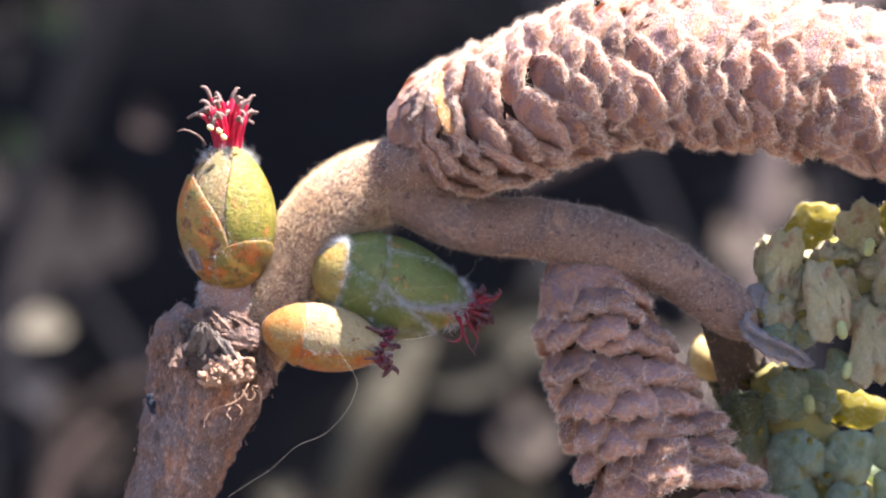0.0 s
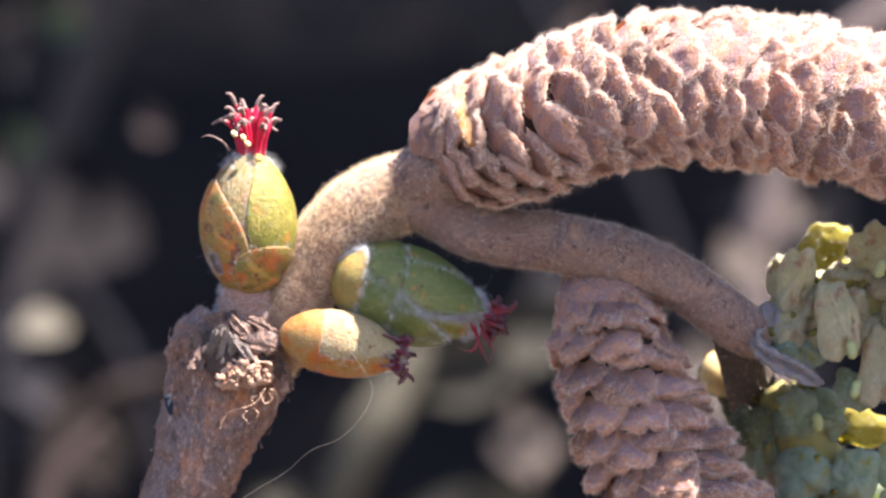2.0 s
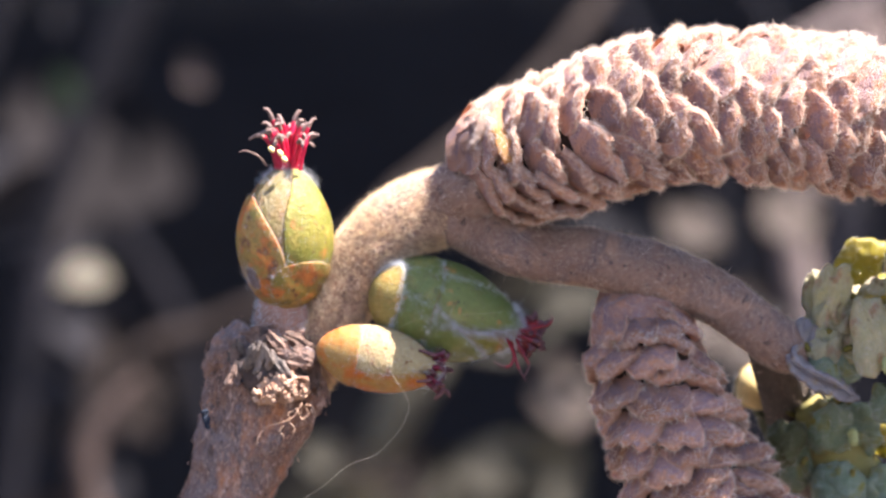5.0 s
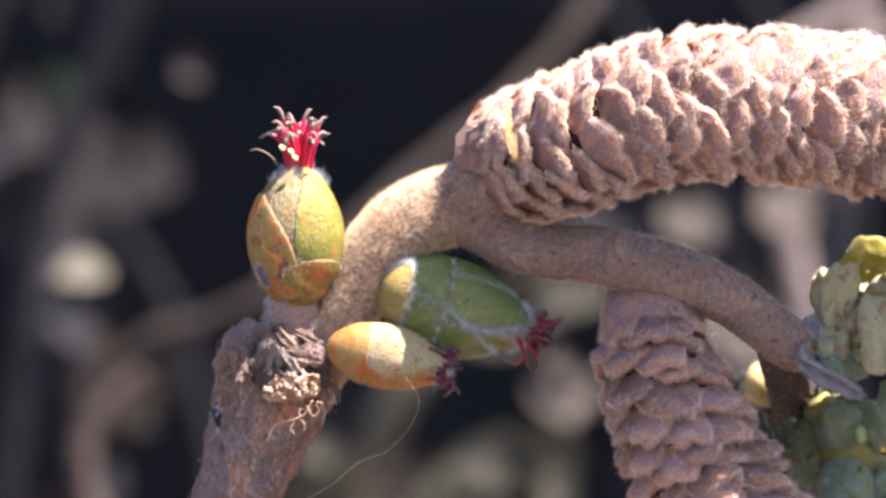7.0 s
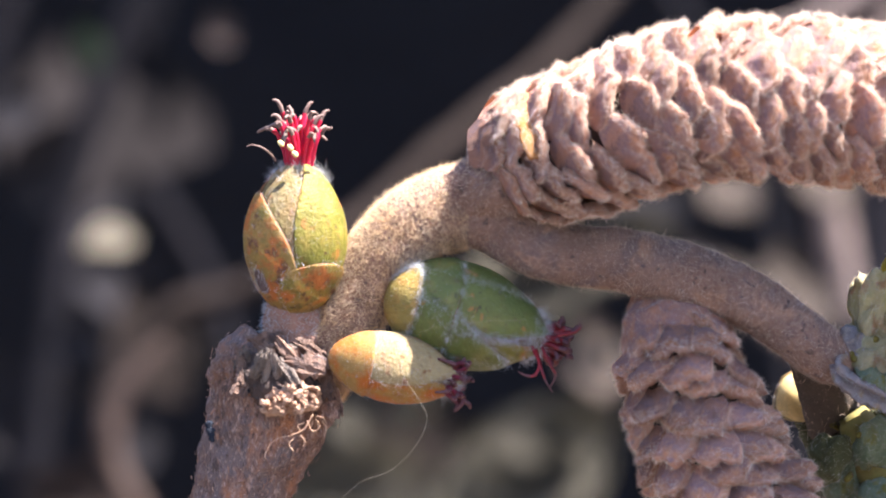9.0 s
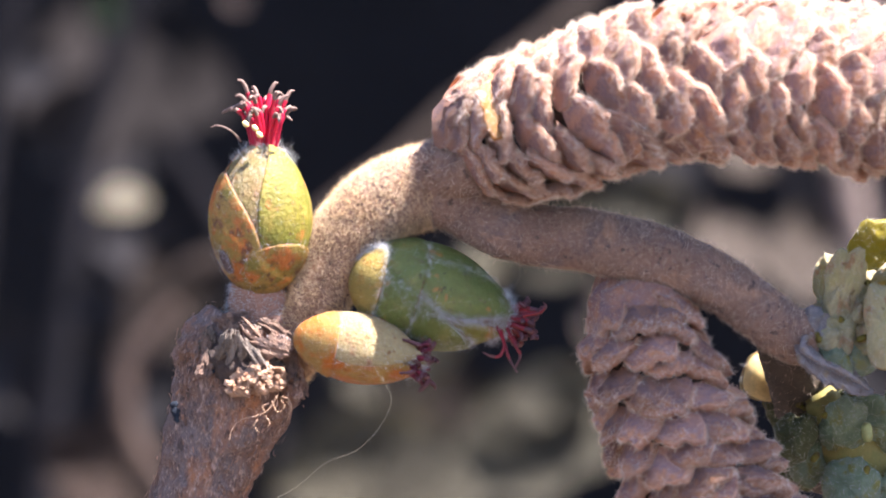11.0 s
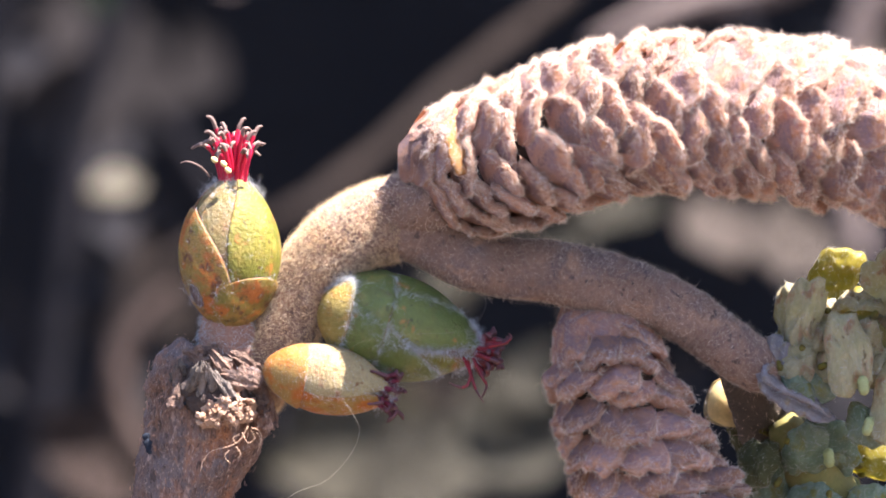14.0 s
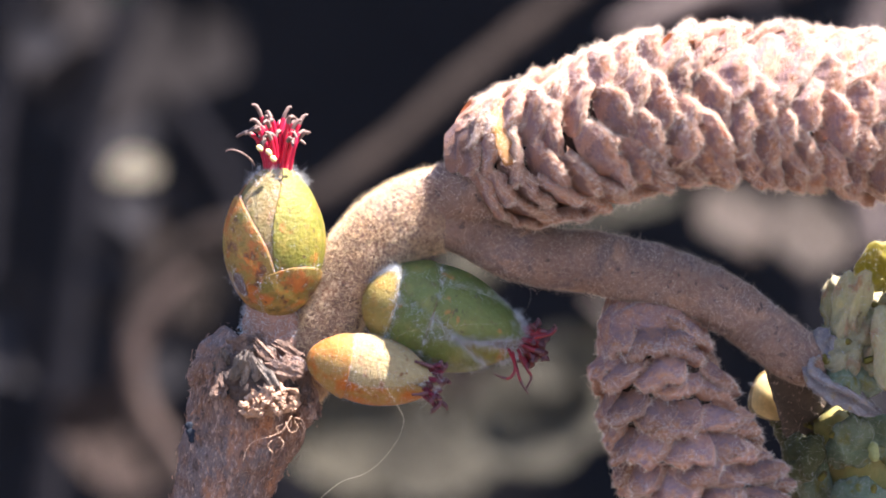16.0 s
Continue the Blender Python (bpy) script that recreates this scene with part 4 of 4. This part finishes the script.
bud_upright = build_bud("flower_bud", "upright green and ochre flower bud with bright red stigmas", spot(404, 514, 1.6), spot(402, 254, 1.2), 2.30 * MM, (0.97, 0.54),
                        [(180, 80, 0.05, 1.0, 0, M_BUD_GREEN, 2.4, 0), (100, 70, 0.05, 0.99, 1, M_BUD_GREEN, 2.4, 0), (-130, 75, 0.04, 0.97, 1, M_BUD_OCHRE, 2.4, 0),
                         (-18, 46, 0.2, 0.985, 1, M_BUD_PALE, 2.0, 6), (52, 52, 0.12, 1.0, 2, M_BUD_GREEN, 2.6, -14), (-58, 76, 0.02, 0.80, 3.4, M_BUD_OCHRE, 1.9, -14), (30, 56, 0.0, 0.355, 5, M_BUD_OCHRE, 4.2, 6), (-50, 11, 0.15, 0.30, 4.2, M_BUD_SPOT, 3.0, 0)],
                        1700, 0.22 * MM, 41, (40, 2.75 * MM, 1.05 * MM, 0.11 * MM, [M_STIGMA, M_STIGMA_TIP], 0.6 * MM, 0.92), wool=600, down=2000)
# pollen caught on the stigmas, and two strays that curl outwards
for u, v, d in [(388, 232, -0.35), (396, 243, -0.4), (372, 226, -0.2)]:
    line = np.array([np.array(spot(u - 5, v - 4, d)), np.array(spot(u - 2, v - 2, d)), np.array(spot(u + 2, v + 2, d)), np.array(spot(u + 5, v + 4, d))])
    part("pollen_grain", mesh_from("pollen_grain", *tube_data(line, U * np.array([1.5, 4.5, 4.5, 1.5]), 8), M_POLLEN), bud_upright)
for row in [[(425, 262, 0.2), (428, 240, 0), (432, 222, -0.2), (434, 208, -0.2), (430, 198, -0.2), (424, 196, -0.2)]]:
    add_stigma([spot(*q) for q in row], 0.085 * MM, [M_STIGMA, M_STIGMA_TIP], bud_upright)
add_stigma([spot(*q) for q in [(364, 256, 0.4), (354, 243, 0), (338, 233, -0.2), (324, 230, -0.2), (314, 233, -0.2)]], 0.045 * MM, [M_STIGMA_TIP, M_STIGMA_TIP], bud_upright)
# the short tan scale at its foot is added for the sunlit patch
bud_green = build_bud("flower_bud", "deep green flower bud with dark red stigmas, half in shadow", spot(556, 470, 1.2), spot(838, 548, 1.4), 2.36 * MM, (0.88, 0.64),
                      [(180, 80, 0.05, 1.0, 0, M_BUD_DEEP, 2.4, 0), (110, 70, 0.05, 0.98, 0, M_BUD_DEEP, 2.4, 0), (-110, 75, 0.05, 0.99, 1, M_BUD_DEEP, 2.4, 0),
                       (62, 44, 0.3, 0.98, 1, M_BUD_GREEN, 2.0, -20), (-44, 58, 0.18, 0.99, 2, M_BUD_DEEP, 2.6, 16), (40, 58, 0.1, 0.80, 3, M_BUD_DEEP, 2.3, 26), (-6, 105, 0.0, 0.42, 4, M_BUD_DEEP, 5.0, 8), (14, 80, 0.0, 0.2, 5.2, M_BUD_SUN_TAN, 4.0, 0)],
                      9500, 0.32 * MM, 42, (50, 1.6 * MM, 0.95 * MM, 0.15 * MM, [M_STIGMA_DARK, M_STIGMA_TIP_DARK], 0.35 * MM, 0.90), wool=1300, down=3000)
STRAYS = [[(805, 555, 0.4), (818, 582, -0.2), (812, 602, -0.4), (798, 604, -0.5), (782, 597, -0.5)], [(812, 560, 0.4), (822, 592, -0.3), (830, 612, -0.4), (842, 630, -0.4)], [(822, 556, 0.2), (838, 586, -0.3), (846, 602, -0.3), (838, 622, -0.3)], [(850, 535, 0.2), (876, 528, -0.2), (886, 518, -0.3), (882, 510, -0.3)]]
for row in STRAYS:
    add_stigma([spot(*q) for q in row], 0.075 * MM, [M_STIGMA_DARK, M_STIGMA_TIP_DARK], bud_green)
bud_yellow = build_bud("flower_bud", "small cream and orange flower bud with purple-red stigmas", spot(464, 580, 0.2), spot(692, 619, -0.5), 1.52 * MM, (0.93, 0.70),
                       [(180, 80, 0.05, 1.0, 0, M_BUD_CREAM, 2.4, 0), (100, 75, 0.05, 0.98, 1, M_BUD_ORANGE, 2.4, 0), (-120, 75, 0.05, 0.98, 1, M_BUD_CREAM, 2.4, 0),
                        (55, 62, 0.15, 0.98, 2, M_BUD_ORANGE, 2.6, -8), (-40, 66, 0.15, 0.96, 3, M_BUD_CREAM, 2.6, 12), (5, 100, 0.0, 0.36, 4, M_BUD_ORANGE, 5.0, 0)],
                       1500, 0.16 * MM, 43, (26, 1.35 * MM, 1.15 * MM, 0.12 * MM, [M_STIGMA_PURPLE, M_STIGMA_TIP_DARK], 0.55 * MM, 0.82), wool=500, down=5000)
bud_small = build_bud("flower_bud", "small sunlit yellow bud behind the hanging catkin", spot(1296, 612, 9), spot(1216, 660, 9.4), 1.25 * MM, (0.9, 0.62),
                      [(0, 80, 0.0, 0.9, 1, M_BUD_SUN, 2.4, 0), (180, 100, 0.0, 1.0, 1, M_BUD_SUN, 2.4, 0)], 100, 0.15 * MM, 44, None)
tagged(bud_small, group="small side buds")

OPEN_AXIS = [(1335, 575, 0.8, 26), (1400, 540, 1.8, 50), (1480, 510, 2.3, 70), (1560, 500, 2.8, 78), (1660, 510, 2.8, 78), (1740, 530, 2.8, 60)]
OPEN_SCALES = [
    (1382, 455, 0.4, 46, 72, 8, 0, -15, M_OPEN), (1462, 520, -0.8, 54, 82, -12, -5, 0, M_OPEN), (1440, 396, 4.6, 60, 62, 20, 25, 10, M_OPEN_YELLOW), (1340, 532, 0.2, 30, 44, 10, 0, -15, M_BRACT_LAV), (1372, 575, 0.0, 36, 48, -25, -8, -10, M_OPEN_TEAL), (1525, 400, 1, 58, 56, -30, 20, 0, M_OPEN),
    (1545, 600, -0.2, 54, 84, 5, -10, 10, M_OPEN), (1395, 570, 1, 48, 54, -40, -20, -20, M_OPEN_TEAL), (1500, 640, 0.8, 60, 40, 20, -35, 0, M_OPEN_TEAL), (1590, 480, 0.3, 60, 70, 0, 10, 10, M_OPEN)]
OPEN_SCALES_BACK = [
    (1350, 470, 2, 20, 70, -8, 0, -40, M_OPEN), (1600, 380, 1.8, 70, 60, 30, 25, 10, M_OPEN_YELLOW), (1640, 560, 0.3, 60, 80, 0, -5, 20, M_OPEN), (1500, 455, 3.3, 50, 50, 0, 10, 0, M_OPEN_YELLOW), (1660, 440, 1.3, 60, 60, 0, 20, 20, M_OPEN)]
open_upper = build_open_catkin(OPEN_AXIS, OPEN_SCALES + OPEN_SCALES_BACK, M_OPEN, 80, "opened yellow-green catkin with pale fringed scales and ochre anthers", 51, [(1538, 438, -0.4), (1490, 584, -1.4), (1500, 655, -0.5)])
LOW_AXIS = [(1350, 660, 5, 40), (1400, 740, 6, 70), (1450, 830, 7, 90), (1510, 930, 7.5, 96), (1570, 1020, 8, 80)]
LOW_SCALES = [
    (1335, 740, 6, 62, 66, 0, 0, -20, M_OPEN_TEAL), (1405, 800, 4.5, 70, 58, -20, -5, -10, M_OPEN_TEAL), (1505, 800, 4.6, 60, 62, 15, 0, 0, M_OPEN_TEAL), (1510, 716, 7.5, 95, 46, 18, 40, 10, M_OPEN_YELLOW),
    (1440, 690, 5.2, 70, 44, 10, 10, 0, M_OPEN_TEAL), (1400, 880, 4.6, 60, 56, 0, -10, -10, M_OPEN_TEAL), (1500, 890, 4.4, 64, 60, 10, -10, 5, M_OPEN_TEAL), (1590, 780, 5, 60, 66, 0, 5, 15, M_OPEN_TEAL)]
# the olive ones are added to fill the shaded gap by the branchlet
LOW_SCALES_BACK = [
    (1296, 690, 9, 66, 56, 0, 20, -30, M_OPEN_SHADE), (1345, 690, 7, 62, 52, 10, 10, -10, M_OPEN_SHADE), (1306, 722, 4.6, 52, 50, 12, 5, -20, M_OPEN_SHADE), (1300, 770, 8.5, 62, 62, 0, 10, -30, M_OPEN_SHADE), (1400, 668, 6.0, 60, 40, -10, 20, 0, M_OPEN_SHADE), (1590, 880, 5, 60, 66, 0, 0, 15, M_OPEN_TEAL), (1450, 960, 4.4, 64, 60, 0, -15, 0, M_OPEN_TEAL), (1560, 970, 5, 64, 60, 0, -15, 0, M_OPEN_TEAL)]
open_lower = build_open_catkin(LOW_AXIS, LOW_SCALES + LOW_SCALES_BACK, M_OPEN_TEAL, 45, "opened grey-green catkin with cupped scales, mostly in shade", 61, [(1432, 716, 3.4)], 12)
# curled bract where the twig ends
bract = thing("bract", spot(1325, 575, 0.4), "curled lavender-grey downy bract at the end of the twig", "bract")
line, rad = limb([(1336, 546, 0.6, 8), (1322, 564, -0.2, 20), (1332, 590, -0.6, 27), (1360, 608, -0.4, 29), (1394, 624, 0, 26), (1422, 637, 0.4, 17), (1442, 647, 0.8, 4)], 7)
vv, ff = tube_data(line, rad * 1.0, 26, 0.22 * MM, 0.45 * MM, 2.0, flat=0.35)
blade = part("blade", mesh_from("blade", vv, ff, M_BRACT_LAV), bract)
line, rad = limb([(1334, 552, -0.4, 4), (1320, 562, -1.0, 7), (1328, 580, -1.4, 7), (1358, 598, -1.3, 6), (1398, 616, -0.8, 6), (1434, 640, -0.2, 3)], 7)
vv, ff = tube_data(line, rad * 0.75, 12, 0.14 * MM, 0.4 * MM, 5.0)
rolled = part("rolled_edge", mesh_from("rolled_edge", vv, ff, M_BRACT_LAV), bract, "pale rolled edge")
fuzz("bract_fuzz", [(blade.data, ID), (rolled.data, ID)], 1500, 0.15 * MM, 0.008 * MM, 0.6, M_WHITE_HAIR, bract, 71)

# silk threads
thread = thing("silk_thread", spot(608, 560, -3), "fine pale silk thread hanging from the small bud", "thread", "loose silk threads")
wire("strand", [spot(585, 580, -3), spot(592, 610, -3.2), spot(622, 655, -3), spot(632, 682, -2.6), spot(615, 725, -2.4), spot(575, 768, -2.2), spot(525, 790, -2), spot(480, 830, -1.6), spot(430, 862, -1.2), spot(400, 886, -1), spot(375, 930, -0.6), spot(360, 980, 0.6)], 0.0082 * MM, M_THREAD, thread, 5, 8, 0.9)
thread_b = thing("silk_thread", spot(820, 500, -3.4), "fine pale silk thread looping over the green bud", "thread", "loose silk threads")
wire("strand", [spot(600, 545, -2.7), spot(640, 525, -3.2), spot(720, 512, -3.6), spot(800, 505, -3.6), spot(832, 485, -2.6), spot(842, 462, -1.2), spot(836, 440, -0.4)], 0.004 * MM, M_THREAD, thread_b, 5, 8, 0.8)

# smooth downy bases of the two closed catkins
def catkin_base(body, rows, mat, hairs, seed, label):
    line, rad = limb(rows, 8)
    v, f = tube_data(line, rad, 32, 0.22 * MM, 1.0 * MM, seed)
    ob = part("base", mesh_from("base", v, f, mat), body, label)
    fuzz("base_fuzz", [(ob.data, ID)], hairs, 0.13 * MM, 0.011 * MM, 0.8, M_CATKIN_DOWN, body, seed)


catkin_base(catkin_long, [(730, 296, 2.2, 30), (741, 276, 2.0, 60), (760, 255, 1.7, 86), (784, 240, 1.2, 100), (815, 226, 0.5, 102)], M_BRACT, 7000, 73, "grey-brown downy base of the catkin")
catkin_base(catkin_hanging, [(1030, 436, 1.8, 40), (1034, 462, 1.7, 58), (1040, 492, 1.5, 82), (1046, 520, 1.2, 96), (1052, 548, 1.0, 96)], M_CATKIN, 6000, 74, "reddish downy base of the catkin")
# a torn orange tip that stands up from the base of the long one
line, rad = limb([(770, 112, -0.2, 4), (774, 135, -1.4, 11), (780, 165, -2.8, 15), (788, 200, -3.7, 13), (798, 236, -4.0, 4)], 7)
v, f = tube_data(line, rad, 14, 0.2 * MM, 0.5 * MM, 5.0, flat=0.3)
torn_tip = part("torn_bract", mesh_from("torn_bract", v, f, M_BRACT_ORANGE), catkin_long, "orange translucent torn bract")
fuzz("bract_fuzz", [(torn_tip.data, ID)], 900, 0.2 * MM, 0.012 * MM, 0.8, M_CATKIN_FUZZ, catkin_long, 77)

# things far behind, out of focus
BROWN, GREY = "dry brown stem, out of focus", "upright grey stem in shade, out of focus"
build_stem([(135, 1120, 0, 26), (108, 1025, 0, 28), (78, 930, 0, 28), (95, 820, 0, 24), (176, 712, 0, 21), (290, 665, 0, 20), (410, 610, 0, 19), (560, 488, 0.01, 19), (696, 362, 0.02, 19), (832, 247, 0.03, 18), (930, 130, 0.04, 18), (1010, 10, 0.05, 17), (1120, -200, 0.05, 16)], 0.8, M_STEM, BROWN)
build_stem([(900, 320, 0, 18), (1070, 238, 0, 24), (1250, 190, 0, 26), (1450, 60, 0, 24), (1700, -120, 0, 22)], 0.8, M_STEM_PALE, "pale dry stem, out of focus")
build_stem([(1380, 700, 0, 30), (1330, 480, 0, 34), (1360, 300, 0, 32), (1480, 100, 0, 28)], 0.86, M_STEM_PALE, "pale dry stem, out of focus")
build_stem([(180, 760, 0, 14), (125, 815, 0, 19), (92, 872, 0, 21), (84, 940, 0, 22), (110, 1010, 0, 20), (158, 1075, 0, 17), (220, 1150, 0, 15)], 0.78, M_STEM_BOW, "bowed buff stem, out of focus")
build_stem([(748, 590, 0, 18), (712, 655, 0, 34), (672, 725, 0, 46), (638, 795, 0, 44), (606, 865, 0, 30), (590, 910, 0, 14)], 0.8, M_DEAD_OLIVE, "broad olive-buff dead blade, out of focus")
rng_bg = np.random.default_rng(77)
# dim stems: their shade comes from the colour
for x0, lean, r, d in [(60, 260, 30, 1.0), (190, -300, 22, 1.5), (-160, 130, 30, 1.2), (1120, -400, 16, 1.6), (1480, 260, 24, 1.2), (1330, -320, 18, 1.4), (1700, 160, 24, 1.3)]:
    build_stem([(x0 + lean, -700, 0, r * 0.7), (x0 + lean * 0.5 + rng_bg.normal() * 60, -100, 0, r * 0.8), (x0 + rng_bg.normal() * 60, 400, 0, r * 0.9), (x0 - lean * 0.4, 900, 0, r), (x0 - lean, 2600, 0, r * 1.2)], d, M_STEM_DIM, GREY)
PALE, OLIVE, BUFF = "pale dead leaf, out of focus", "olive-buff dead leaf, out of focus", "buff dead leaf, out of focus"
for u, v, d, size, lean, nod, swing, mat, label in [
    (75, 590, 0.8, 135, 112, -50, 10, M_DEAD, PALE), (830, 640, 0.85, 260, 120, -10, 0, M_DEAD_OLIVE, OLIVE), (165, 770, 1.0, 300, 30, -10, 0, M_STEM, BUFF), (935, 765, 0.8, 210, 10, -30, 0, M_DEAD_PINK, BUFF), (1320, 435, 0.8, 190, 30, -30, 0, M_DEAD_PINK, BUFF),
    (1400, 330, 0.9, 150, 0, -20, 0, M_DEAD_PINK, BUFF), (500, 890, 0.8, 130, 60, -30, 0, M_DEAD_OLIVE, OLIVE), (795, 912, 0.8, 190, 80, -30, 0, M_DEAD_OLIVE, OLIVE), (1150, 462, 0.82, 180, 50, -30, 0, M_DEAD_PINK, BUFF)]:
    build_leaf(u, v, d, size, lean, nod, swing, mat, label)
for u, v, d, size, lean, nod, swing, mat, label in [
    (960, 575, 0.8, 240, 100, -20, 0, M_DEAD_OLIVE, OLIVE), (850, 950, 0.85, 360, 125, -10, 0, M_DEAD_STRAW, OLIVE), (1133, 628, 0.8, 250, 20, -40, 0, M_DEAD_PINK, BUFF), (1262, 655, 0.82, 280, 0, -30, 10, M_DEAD_PINK, BUFF), (771, 1000, 0.8, 380, 118, -20, 0, M_DEAD_STRAW, OLIVE), (620, 1090, 0.9, 340, 118, -30, 0, M_DEAD_OLIVE, OLIVE), (258, 213, 0.85, 90, 30, -10, 0, M_STEM_PALE, BUFF), (905, 600, 0.9, 190, 40, -30, 0, M_DEAD_OLIVE, OLIVE),
    (500, 1060, 0.95, 420, 100, -20, 0, M_DEAD_OLIVE, OLIVE), (60, 1080, 0.95, 330, 70, -20, 0, M_STEM_BOW, BUFF), (640, 930, 1.0, 300, 60, -20, 0, M_STEM, BUFF)]:
    build_leaf(u, v, d, size, lean, nod, swing, mat, label)
for u, v, d, size, lean in [(30, 250, 0.9, 110, 20), (95, 40, 0.95, 120, 70)]:
    build_leaf(u, v, d, size, lean, 20, 0, M_LEAF, "dark green leaf in shade, out of focus")
# dim leaves for soft blotches, shade in their colour
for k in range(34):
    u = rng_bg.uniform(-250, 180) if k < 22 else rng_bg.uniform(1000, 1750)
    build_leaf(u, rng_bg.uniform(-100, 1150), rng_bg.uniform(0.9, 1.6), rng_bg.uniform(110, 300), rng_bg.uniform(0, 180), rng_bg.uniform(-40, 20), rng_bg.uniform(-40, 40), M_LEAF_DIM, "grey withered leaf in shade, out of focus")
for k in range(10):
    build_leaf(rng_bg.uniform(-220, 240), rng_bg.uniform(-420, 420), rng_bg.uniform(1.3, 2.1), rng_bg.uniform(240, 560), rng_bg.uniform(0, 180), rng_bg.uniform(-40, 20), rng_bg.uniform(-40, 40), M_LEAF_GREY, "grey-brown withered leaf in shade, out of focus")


def motions():
    """Nothing moves but the camera: its way is keyed at the top."""


motions()
